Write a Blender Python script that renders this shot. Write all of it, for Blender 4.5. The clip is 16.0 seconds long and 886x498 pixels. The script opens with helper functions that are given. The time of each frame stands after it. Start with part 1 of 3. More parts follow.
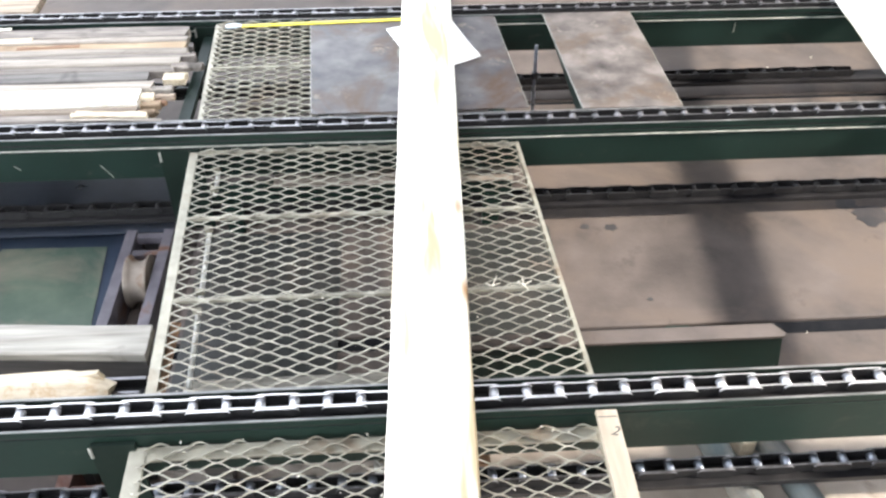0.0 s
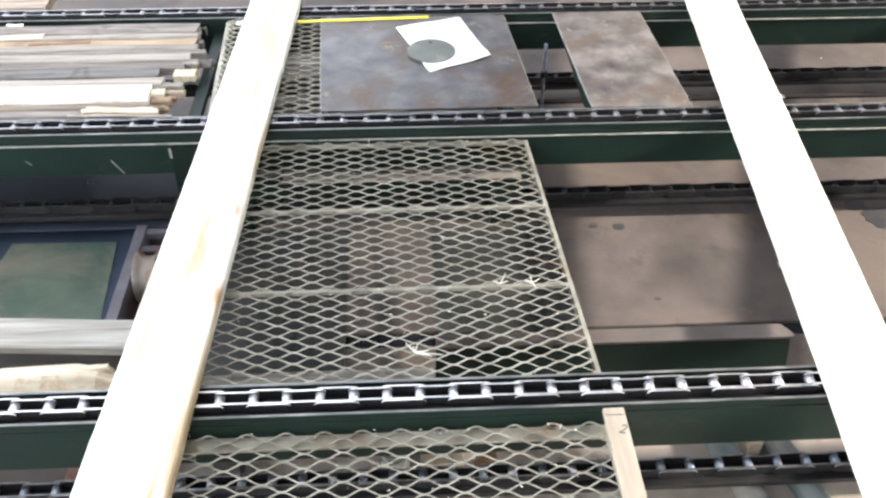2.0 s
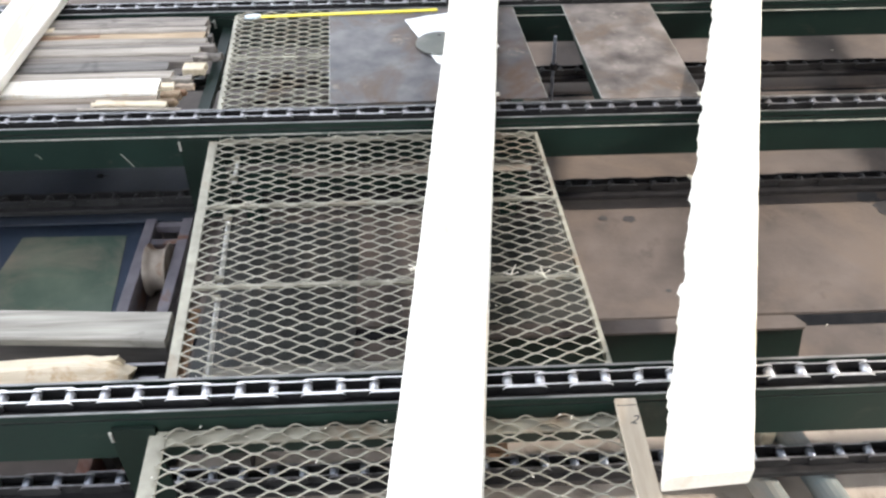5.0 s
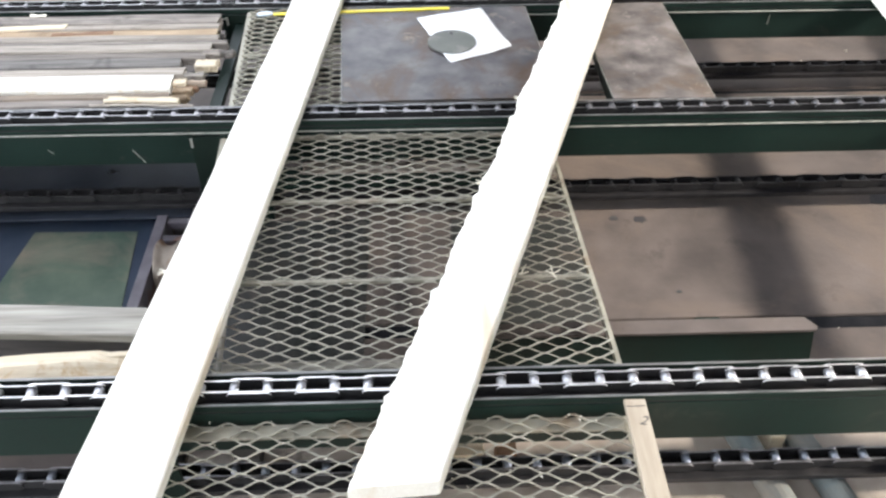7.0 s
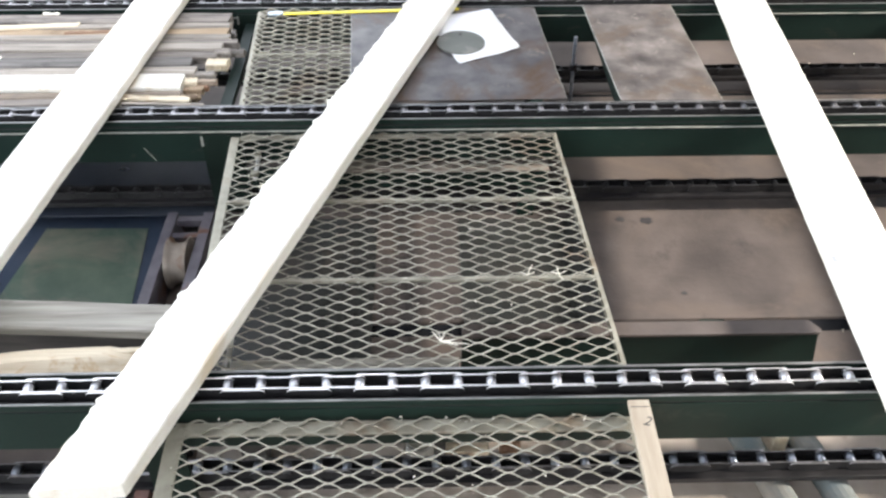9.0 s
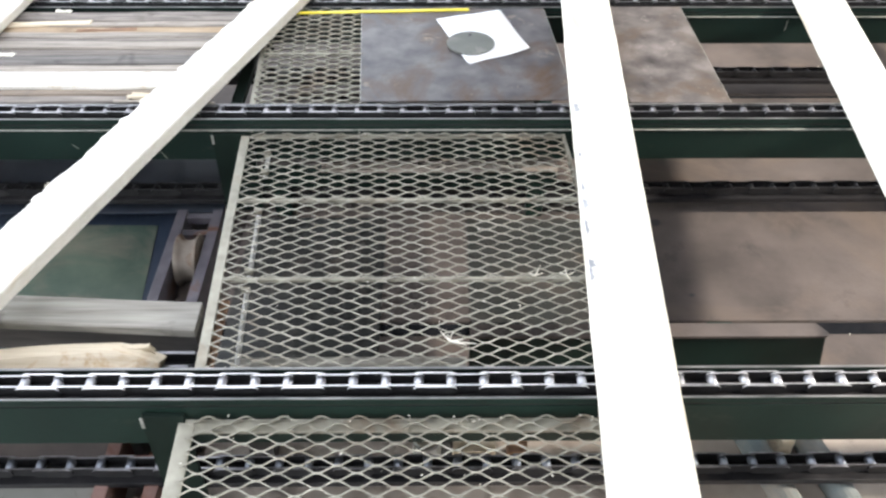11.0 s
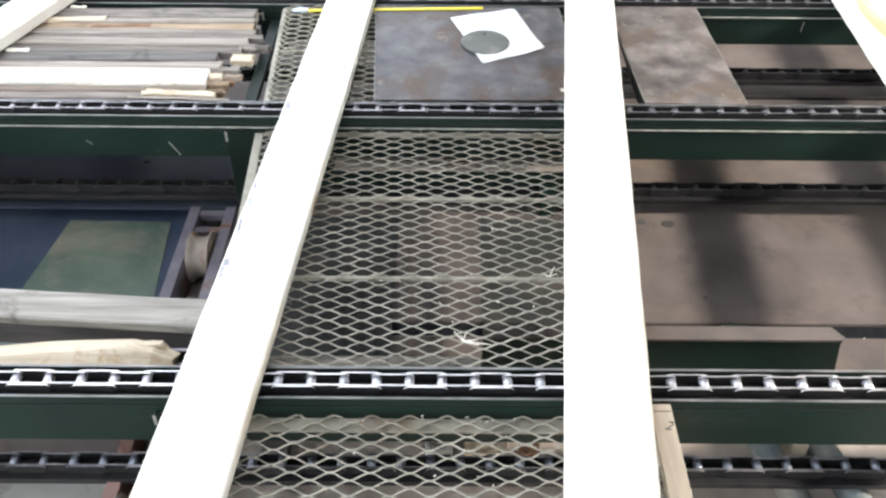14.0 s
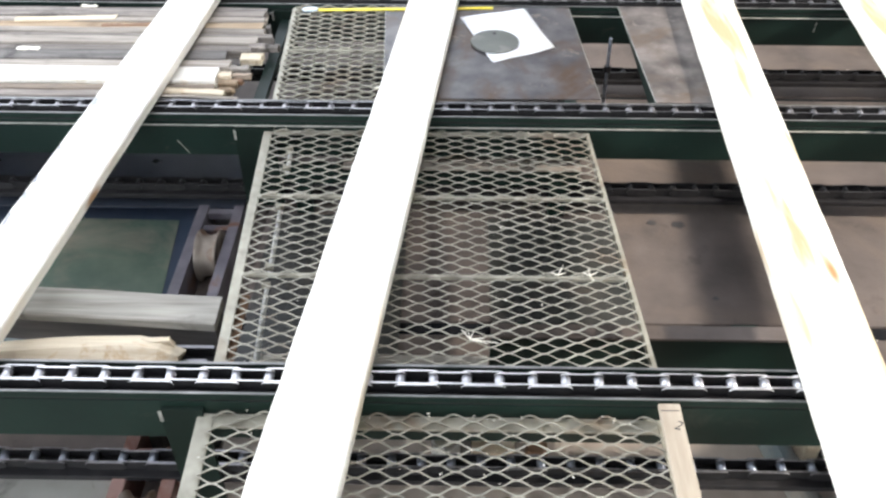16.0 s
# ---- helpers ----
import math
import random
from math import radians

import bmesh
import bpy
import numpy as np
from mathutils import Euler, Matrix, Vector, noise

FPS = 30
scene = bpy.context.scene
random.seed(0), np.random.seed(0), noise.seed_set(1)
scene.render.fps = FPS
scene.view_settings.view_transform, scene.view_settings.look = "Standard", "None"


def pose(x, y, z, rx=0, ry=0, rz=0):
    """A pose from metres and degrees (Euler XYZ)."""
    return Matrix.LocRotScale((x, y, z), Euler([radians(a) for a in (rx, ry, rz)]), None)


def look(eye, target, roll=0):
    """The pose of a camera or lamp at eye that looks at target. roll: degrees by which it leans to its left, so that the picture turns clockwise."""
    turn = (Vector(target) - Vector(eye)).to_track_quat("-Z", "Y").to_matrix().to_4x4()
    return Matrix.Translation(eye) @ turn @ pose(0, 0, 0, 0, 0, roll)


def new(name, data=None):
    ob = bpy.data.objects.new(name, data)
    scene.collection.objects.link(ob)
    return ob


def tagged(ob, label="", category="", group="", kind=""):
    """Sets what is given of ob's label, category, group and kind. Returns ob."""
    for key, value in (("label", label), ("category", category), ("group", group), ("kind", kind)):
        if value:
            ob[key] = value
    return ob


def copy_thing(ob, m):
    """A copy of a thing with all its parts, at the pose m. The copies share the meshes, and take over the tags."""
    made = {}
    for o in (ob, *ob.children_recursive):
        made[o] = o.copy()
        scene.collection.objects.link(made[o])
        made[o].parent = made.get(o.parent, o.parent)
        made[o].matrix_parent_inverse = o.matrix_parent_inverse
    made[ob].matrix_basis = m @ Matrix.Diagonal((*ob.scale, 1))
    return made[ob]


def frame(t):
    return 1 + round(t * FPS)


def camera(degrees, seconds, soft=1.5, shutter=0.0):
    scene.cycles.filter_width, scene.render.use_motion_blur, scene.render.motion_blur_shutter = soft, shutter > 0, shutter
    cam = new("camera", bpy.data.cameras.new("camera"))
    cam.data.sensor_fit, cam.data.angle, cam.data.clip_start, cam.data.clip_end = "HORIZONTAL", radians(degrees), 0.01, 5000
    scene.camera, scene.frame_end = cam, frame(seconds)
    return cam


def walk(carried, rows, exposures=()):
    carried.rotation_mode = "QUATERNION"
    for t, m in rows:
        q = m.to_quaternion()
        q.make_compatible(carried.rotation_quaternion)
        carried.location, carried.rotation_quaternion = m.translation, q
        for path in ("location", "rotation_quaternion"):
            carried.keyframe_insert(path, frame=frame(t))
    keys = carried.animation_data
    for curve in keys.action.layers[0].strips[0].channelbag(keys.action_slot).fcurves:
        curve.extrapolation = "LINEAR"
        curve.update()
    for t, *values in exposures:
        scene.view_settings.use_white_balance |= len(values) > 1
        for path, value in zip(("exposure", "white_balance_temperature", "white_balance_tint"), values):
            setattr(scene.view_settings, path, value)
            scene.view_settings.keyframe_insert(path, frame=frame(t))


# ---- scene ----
cam = camera(54, 16.0, soft=2.5, shutter=0.0)
PATH = [
    (0, (0.149, -1.121, 1.341), (0.253, 0.394, 0.04), 0.5),
    (0.5, (0.15, -1.12, 1.342), (0.243, 0.396, 0.041), 0.1),
    (1, (0.145, -1.12, 1.336), (0.236, 0.397, 0.037), 0.4),
    (1.5, (0.139, -1.125, 1.338), (0.233, 0.391, 0.038), 0.7),
    (2, (0.144, -1.128, 1.341), (0.233, 0.387, 0.039), 0.6),
    (2.5, (0.156, -1.145, 1.346), (0.23, 0.373, 0.045), 0.1),
    (3, (0.151, -1.143, 1.343), (0.229, 0.373, 0.041), 0.2),
    (3.5, (0.142, -1.138, 1.341), (0.226, 0.375, 0.037), 0.4),
    (4, (0.138, -1.136, 1.335), (0.22, 0.377, 0.03), 0.3),
    (6.5, (0.141, -1.128, 1.321), (0.193, 0.384, 0.012), -0.1),
    (7, (0.137, -1.131, 1.325), (0.186, 0.38, 0.016), -0.0),
    (7.5, (0.133, -1.141, 1.339), (0.179, 0.368, 0.027), 0.0),
    (8, (0.131, -1.141, 1.343), (0.175, 0.366, 0.029), 0.1),
    (8.5, (0.135, -1.141, 1.343), (0.172, 0.366, 0.028), 0.1),
    (9, (0.136, -1.142, 1.344), (0.169, 0.365, 0.03), 0.1),
    (11.5, (0.127, -1.149, 1.351), (0.144, 0.358, 0.036), 0.4),
    (12, (0.127, -1.145, 1.349), (0.139, 0.362, 0.034), 0.4),
    (12.5, (0.129, -1.145, 1.343), (0.133, 0.363, 0.029), 0.3),
    (13, (0.121, -1.151, 1.346), (0.127, 0.356, 0.031), 0.4),
    (13.5, (0.117, -1.155, 1.35), (0.124, 0.352, 0.036), 0.7),
    (14, (0.113, -1.141, 1.351), (0.116, 0.362, 0.032), 0.5),
    (14.5, (0.115, -1.142, 1.341), (0.111, 0.365, 0.027), 0.4),
    (15, (0.114, -1.144, 1.338), (0.107, 0.364, 0.025), 0.5),
    (15.5, (0.121, -1.143, 1.332), (0.103, 0.367, 0.022), 0.2),
    (16, (0.119, -1.143, 1.33), (0.098, 0.368, 0.02), 0.2),
]
walk(cam, [(t, look(eye, target, roll)) for t, eye, target, roll in PATH], exposures=[(0.0, 1.46), (0.7, 1.22), (1.5, 1.24), (2.3, 1.20), (3.0, 1.02), (6.5, 1.0), (16.0, 1.02)])

# ---- light: sun through the gap between the added roof and side wall, and the sky ----
SUN = Vector((1.45, -0.24, 1.0)).normalized()
world = bpy.data.worlds.new("sky")
scene.world = world
world.use_nodes = True
wt = world.node_tree
sky = wt.nodes.new("ShaderNodeTexSky")
sky.sky_type = "NISHITA"
sky.sun_disc = False
sky.sun_elevation = math.asin(SUN.z)
sky.sun_rotation = math.atan2(SUN.x, SUN.y)
haze = wt.nodes.new("ShaderNodeHueSaturation")
haze.inputs["Saturation"].default_value = 0.28
wt.links.new(sky.outputs[0], haze.inputs["Color"])
wt.links.new(haze.outputs[0], wt.nodes["Background"].inputs[0])
wt.nodes["Background"].inputs[1].default_value = 0.57
lamp = bpy.data.lights.new("sun", "SUN")
lamp.energy, lamp.angle, lamp.color = 4.1, radians(4.2), (1.0, 0.92, 0.82)
sun = new("sun", lamp)
sun.matrix_world = look(SUN * 20, (0, 0, 0))


# ---- materials ----
def ramp(nt, source, stops):
    r = nt.nodes.new("ShaderNodeValToRGB")
    e = r.color_ramp.elements
    while len(e) < len(stops):
        e.new(0.5)
    for k, (p, c) in zip(e, stops):
        k.position, k.color = p, (*c, 1) if len(c) == 3 else c
    nt.links.new(source, r.inputs[0])
    return r.outputs[0]


def noise_tex(nt, scale, detail=5, stretch=(1, 1, 1), rough=0.55, distort=0.0):
    co = nt.nodes.new("ShaderNodeTexCoord")
    mp = nt.nodes.new("ShaderNodeMapping")
    mp.inputs["Scale"].default_value = stretch
    n = nt.nodes.new("ShaderNodeTexNoise")
    n.inputs["Scale"].default_value, n.inputs["Detail"].default_value = scale, detail
    n.inputs["Roughness"].default_value, n.inputs["Distortion"].default_value = rough, distort
    nt.links.new(co.outputs["Object"], mp.inputs[0])
    nt.links.new(mp.outputs[0], n.inputs["Vector"])
    return n.outputs["Fac"]


def mix(nt, fac, a, b, mode="MIX"):
    m = nt.nodes.new("ShaderNodeMix")
    m.data_type, m.blend_type = "RGBA", mode
    if isinstance(fac, (int, float)):
        m.inputs[0].default_value = fac
    else:
        nt.links.new(fac, m.inputs[0])
    for k, v in ((6, a), (7, b)):
        if isinstance(v, tuple):
            m.inputs[k].default_value = (*v, 1)
        else:
            nt.links.new(v, m.inputs[k])
    return m.outputs[2]


def surface(name, c1, c2, scale=8, stretch=(1, 1, 1), stain=None, stain_scale=2.5, stain_at=(0.55, 0.7), rough=(0.4, 0.7),
            metal=0.0, bump=0.15, bump_scale=60, spread=0.0, detail=5, gloss=0.5, spots=None, spots_scale=9.0):
    m = bpy.data.materials.new(name)
    m.use_nodes = True
    nt = m.node_tree
    b = nt.nodes["Principled BSDF"]
    f = noise_tex(nt, scale, detail, stretch)
    col = ramp(nt, f, [(0.3, c1), (0.7, c2)])
    if stain:
        s = noise_tex(nt, stain_scale, 6, (1, 1, 1), 0.65, 0.6)
        col = mix(nt, ramp(nt, s, [(stain_at[0], (0, 0, 0)), (stain_at[1], (1, 1, 1))]), col, stain)
    if spots:
        s = noise_tex(nt, spots_scale, 7, (1, 1, 1), 0.7, 0.3)
        col = mix(nt, ramp(nt, s, [(0.60, (0, 0, 0)), (0.76, (0.9, 0.9, 0.9))]), col, spots)
    if spread:
        info = nt.nodes.new("ShaderNodeObjectInfo")
        col = mix(nt, spread, col, ramp(nt, info.outputs["Random"], [(0.0, (0.55, 0.55, 0.55)), (1.0, (1.4, 1.35, 1.3))]), "MULTIPLY")
    nt.links.new(col, b.inputs["Base Color"])
    g = noise_tex(nt, bump_scale, 4, stretch)
    r = nt.nodes.new("ShaderNodeMapRange")
    r.inputs["To Min"].default_value, r.inputs["To Max"].default_value = rough
    nt.links.new(f, r.inputs["Value"])
    nt.links.new(r.outputs[0], b.inputs["Roughness"])
    b.inputs["Metallic"].default_value = metal
    b.inputs["Specular IOR Level"].default_value = gloss
    if bump:
        bp = nt.nodes.new("ShaderNodeBump")
        bp.inputs["Strength"].default_value, bp.inputs["Distance"].default_value = bump, 0.004
        nt.links.new(g, bp.inputs["Height"])
        nt.links.new(bp.outputs[0], b.inputs["Normal"])
    return m


GREEN = surface("green_paint", (0.0028, 0.0105, 0.0074), (0.0068, 0.0200, 0.0145), 5, (1, 1, 1), (0.026, 0.030, 0.024), 9, (0.62, 0.75), (0.42, 0.6), 0, 0.08, 40, gloss=0.3)
STAIN = surface("oily_stain", (0.024, 0.024, 0.028), (0.058, 0.050, 0.048), 18, rough=(0.5, 0.7), bump=0.1)
# rail green darkened: the shade on the hanger plates is in the colour
GREEN_SHADE = surface("shaded_green_paint", (0.0022, 0.0070, 0.0048), (0.0062, 0.0150, 0.0100), 7, (1, 1, 1), (0.022, 0.022, 0.016), 11, (0.6, 0.75), (0.5, 0.7), 0, 0.1, 40, gloss=0.25)
SHADOW_BAND = surface("shadow_band", (0.005, 0.006, 0.008), (0.014, 0.014, 0.016), 30, rough=(0.8, 0.95), bump=0.3, gloss=0.1)
PALE_EDGE = surface("worn_edge", (0.17, 0.17, 0.15), (0.36, 0.35, 0.31), 30, (1, 1, 1), (0.05, 0.07, 0.06), 14, (0.6, 0.68))
BLACK_STEEL = surface("black_greasy_steel", (0.009, 0.009, 0.010), (0.024, 0.022, 0.023), 25, rough=(0.35, 0.6), metal=0.2, gloss=0.4, bump=0.1)
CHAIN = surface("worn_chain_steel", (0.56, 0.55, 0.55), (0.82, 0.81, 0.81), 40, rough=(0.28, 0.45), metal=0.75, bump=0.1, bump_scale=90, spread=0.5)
CHAIN_DARK = surface("dark_chain_steel", (0.008, 0.008, 0.009), (0.024, 0.023, 0.024), 40, rough=(0.4, 0.6), metal=0.2, bump=0.1, bump_scale=90, spread=0.6)
CHAIN_MID = surface("dull_barrel", (0.18, 0.20, 0.24), (0.40, 0.43, 0.49), 50, rough=(0.22, 0.4), metal=0.7, bump=0.06, bump_scale=120)
BARREL = surface("polished_barrel", (0.42, 0.42, 0.44), (0.64, 0.64, 0.66), 60, rough=(0.30, 0.5), metal=0.6, bump=0.06, bump_scale=120)
CHAIN_DULL = surface("dull_chain_steel", (0.17, 0.17, 0.18), (0.36, 0.355, 0.37), 40, rough=(0.28, 0.45), metal=0.85, bump=0.1, bump_scale=90, spread=0.6)
LIP = surface("worn_channel_lip", (0.10, 0.105, 0.10), (0.34, 0.33, 0.32), 30, (0.3, 1, 1), rough=(0.3, 0.5), metal=0.5, bump=0.1)
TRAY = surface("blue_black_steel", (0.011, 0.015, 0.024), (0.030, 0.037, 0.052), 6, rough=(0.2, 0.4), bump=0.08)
DUSTY = surface("dusty_pale_sheet", (0.20, 0.195, 0.172), (0.32, 0.31, 0.28), 5, stain=(0.10, 0.09, 0.075), stain_scale=6, rough=(0.5, 0.7), bump=0.1)
PAN_BROWN = surface("dusty_brown_sheet", (0.24, 0.198, 0.162), (0.42, 0.36, 0.305), 6, stain=(0.12, 0.095, 0.08), stain_scale=7, rough=(0.5, 0.7), bump=0.1)
PIPE = surface("pale_pipe", (0.48, 0.48, 0.45), (0.66, 0.66, 0.62), 20, rough=(0.4, 0.6), bump=0.1)
SHADE_SHEET = surface("shaded_floor_sheet", (0.014, 0.017, 0.016), (0.040, 0.037, 0.033), 5, stain=(0.07, 0.056, 0.045), stain_scale=5, rough=(0.4, 0.6), bump=0.1)
# glossy panel: green and bluish reflections are painted into these two colours
GLOSS = surface("mottled_green_reflection", (0.030, 0.058, 0.050), (0.125, 0.155, 0.115), 3.0, stain=(0.21, 0.175, 0.135), stain_scale=2.6, stain_at=(0.46, 0.70), rough=(0.12, 0.3), gloss=0.8, bump=0.02, bump_scale=6)
PAN_DARK = surface("blue_reflection_pan", (0.024, 0.034, 0.054), (0.050, 0.064, 0.090), 3, rough=(0.15, 0.3), gloss=0.8, bump=0.05, bump_scale=8)
CAP = surface("pale_blue_cap", (0.42, 0.52, 0.60), (0.66, 0.72, 0.76), 60, rough=(0.25, 0.4), bump=0.05)
GRATE = surface("dusty_galvanised", (0.245, 0.230, 0.182), (0.45, 0.425, 0.345), 14, stain=(0.23, 0.145, 0.085), stain_scale=3.4, stain_at=(0.55, 0.74), rough=(0.5, 0.75), metal=0.15, bump=0.2, bump_scale=150)
PLATE = surface("mill_steel_plate", (0.030, 0.030, 0.036), (0.150, 0.138, 0.138), 9.0, stain=(0.070, 0.042, 0.026), stain_scale=4.0, stain_at=(0.46, 0.60), detail=10, rough=(0.35, 0.55), metal=0.1, gloss=0.4, bump=0.12, bump_scale=50, spots=(0.40, 0.31, 0.235), spots_scale=8.0)
PLATE_GREY = surface("grey_steel_strip", (0.046, 0.040, 0.038), (0.21, 0.185, 0.17), 9, stain=(0.11, 0.080, 0.058), stain_scale=5, stain_at=(0.50, 0.66), detail=9, rough=(0.42, 0.62), metal=0.1, gloss=0.35, bump=0.1, bump_scale=50, spots=(0.36, 0.32, 0.28), spots_scale=12.0)
BARK = surface("bark_smudge", (0.25, 0.26, 0.275), (0.46, 0.47, 0.48), 40, rough=(0.7, 0.9), bump=0.1)
RUST = surface("rusty_channel", (0.075, 0.068, 0.080), (0.175, 0.160, 0.178), 9, stain=(0.135, 0.065, 0.035), stain_scale=8, stain_at=(0.55, 0.68), rough=(0.4, 0.7), metal=0.2, bump=0.25)
RUST_WARM = surface("red_rusty_channel", (0.15, 0.085, 0.070), (0.30, 0.185, 0.155), 9, stain=(0.16, 0.055, 0.03), stain_scale=7, stain_at=(0.46, 0.60), rough=(0.5, 0.8), bump=0.25)
RUST_RED = surface("brown_rust", (0.16, 0.085, 0.045), (0.30, 0.17, 0.10), 14, rough=(0.6, 0.85), bump=0.25)
PULLEY = surface("pale_roller", (0.17, 0.135, 0.105), (0.33, 0.285, 0.24), 14, stain=(0.15, 0.08, 0.04), stain_scale=10, stain_at=(0.50, 0.64), rough=(0.45, 0.65), metal=0.2)
FLOOR = surface("dusty_concrete", (0.044, 0.035, 0.031), (0.122, 0.098, 0.086), 3.8, stain=(0.118, 0.089, 0.071), stain_scale=2.2, stain_at=(0.48, 0.66), detail=10, rough=(0.65, 0.9), bump=0.25, bump_scale=80, spots=(0.040, 0.032, 0.030), spots_scale=8.0)
BLOCKER = surface("light_blocker", (0.10, 0.10, 0.095), (0.16, 0.155, 0.15), 2.0, rough=(0.7, 0.9), bump=0.05)
GREY_WOOD = surface("weathered_plank", (0.20, 0.185, 0.158), (0.42, 0.395, 0.345), 9, (0.35, 6, 6), (0.14, 0.125, 0.105), 5, (0.56, 0.70), (0.7, 0.9), 0, 0.35, 40)
DARK_WOOD = surface("dark_old_wood", (0.05, 0.048, 0.046), (0.11, 0.10, 0.095), 9, (0.4, 6, 6), None, rough=(0.7, 0.9), bump=0.3, bump_scale=40)
STICK_GREY = surface("old_grey_stick", (0.105, 0.090, 0.079), (0.32, 0.285, 0.25), 12, (0.5, 9, 9), (0.075, 0.064, 0.055), 5, (0.54, 0.7), (0.7, 0.9), 0, 0.45, 45, spread=0.6)
STICK = surface("rough_stick_wood", (0.17, 0.13, 0.095), (0.44, 0.355, 0.27), 8, (0.5, 9, 9), (0.19, 0.16, 0.14), 4, (0.55, 0.7), (0.65, 0.9), 0, 0.4, 45, spread=0.6)
STICK_PALE = surface("pale_grey_stick", (0.19, 0.165, 0.14), (0.44, 0.395, 0.34), 10, (0.4, 9, 9), (0.15, 0.125, 0.105), 4, (0.56, 0.72), (0.7, 0.9), 0, 0.45, 45, spread=0.5)
STICK_TAN = surface("tan_stick", (0.22, 0.15, 0.085), (0.50, 0.385, 0.26), 9, (0.35, 9, 9), (0.15, 0.10, 0.06), 3, (0.52, 0.66), (0.65, 0.9), 0, 0.4, 45, spread=0.3)
STICK_DARK = surface("dark_grey_stick", (0.085, 0.078, 0.072), (0.25, 0.23, 0.21), 11, (0.4, 9, 9), (0.055, 0.05, 0.045), 5, (0.56, 0.7), (0.7, 0.9), 0, 0.4, 45, spread=0.4)
WEDGE = surface("split_yellow_wood", (0.50, 0.40, 0.27), (0.72, 0.63, 0.48), 8, (0.4, 7, 7), (0.42, 0.24, 0.09), 6, (0.58, 0.7), (0.6, 0.8), 0, 0.3, 40)
SLAT = surface("planed_pine_slat", (0.34, 0.28, 0.21), (0.45, 0.385, 0.30), 10, (7, 0.6, 7), (0.26, 0.20, 0.14), 6, (0.6, 0.75), (0.5, 0.7), 0, 0.1)
PAPER = surface("white_paper", (0.76, 0.76, 0.77), (0.82, 0.82, 0.83), 12, rough=(0.7, 0.85), bump=0.05)
DISC = surface("grey_disc", (0.09, 0.095, 0.085), (0.14, 0.145, 0.125), 9, stain=(0.26, 0.25, 0.22), stain_scale=9, rough=(0.4, 0.6), metal=0.3, bump=0.1)
YELLOW = surface("yellow_rule", (0.72, 0.58, 0.03), (0.82, 0.68, 0.05), 20, rough=(0.4, 0.55), bump=0.03)
CHIP = surface("wood_chip", (0.76, 0.70, 0.56), (0.86, 0.82, 0.72), 30, rough=(0.6, 0.8), bump=0.1)
PENCIL = surface("pencil_mark", (0.05, 0.047, 0.045), (0.09, 0.085, 0.08), 50, rough=(0.5, 0.7), bump=0)
TEAL = surface("grey_teal_pipe_paint", (0.085, 0.115, 0.118), (0.16, 0.185, 0.185), 8, stain=(0.21, 0.185, 0.155), stain_scale=5, stain_at=(0.42, 0.62), rough=(0.5, 0.7))


def lumber_material(name, heart, spread, strength):
    """Fresh sawn softwood: long grain, yellow heart streaks, a few knots."""
    m = bpy.data.materials.new(name)
    m.use_nodes = True
    nt = m.node_tree
    b = nt.nodes["Principled BSDF"]
    f = noise_tex(nt, 16, 6, (9, 0.5, 9), 0.6)
    col = ramp(nt, f, [(0.3, (0.70, 0.655, 0.57)), (0.7, (0.80, 0.77, 0.70))])
    s = noise_tex(nt, 3.0, 3, (6, 0.7, 3), 0.5, 0.4)
    col = mix(nt, ramp(nt, s, [(spread, (0, 0, 0)), (spread + 0.15, (strength, strength, strength))]), col, heart)
    co = nt.nodes.new("ShaderNodeTexCoord")
    mp = nt.nodes.new("ShaderNodeMapping")
    mp.inputs["Scale"].default_value = (5.5, 1.4, 5.5)
    info = nt.nodes.new("ShaderNodeObjectInfo")
    shift = nt.nodes.new("ShaderNodeMath")
    shift.operation = "MULTIPLY"
    shift.inputs[1].default_value = 40.0
    nt.links.new(info.outputs["Random"], shift.inputs[0])
    nt.links.new(shift.outputs[0], mp.inputs["Location"])
    v = nt.nodes.new("ShaderNodeTexVoronoi")
    v.inputs["Scale"].default_value = 1.0
    nt.links.new(co.outputs["Object"], mp.inputs[0])
    nt.links.new(mp.outputs[0], v.inputs["Vector"])
    col = mix(nt, ramp(nt, v.outputs["Distance"], [(0.03, (0.95, 0.95, 0.95)), (0.085, (0, 0, 0))]), col, (0.33, 0.17, 0.06))
    nt.links.new(col, b.inputs["Base Color"])
    b.inputs["Roughness"].default_value = 0.36
    bp = nt.nodes.new("ShaderNodeBump")
    bp.inputs["Strength"].default_value, bp.inputs["Distance"].default_value = 0.25, 0.003
    nt.links.new(f, bp.inputs["Height"])
    nt.links.new(bp.outputs[0], b.inputs["Normal"])
    return m


LUMBER = lumber_material("fresh_sawn_lumber", (0.53, 0.39, 0.21), 0.57, 0.55)
LUMBER_HEART = lumber_material("yellow_hearted_lumber", (0.40, 0.28, 0.13), 0.50, 0.85)


# ---- building helpers ----
def thing(name, label, category, group="", kind="", at=(0, 0, 0)):
    ob = new(name)
    ob.empty_display_size = 0.05
    ob.location = at
    return tagged(ob, label, category, group, kind)


def part(name, bm, material, parent=None, label=""):
    me = bpy.data.meshes.new(name)
    bm.to_mesh(me)
    bm.free()
    me.materials.append(material)
    ob = new(name, me)
    if parent:
        ob.parent = parent
    return tagged(ob, label)


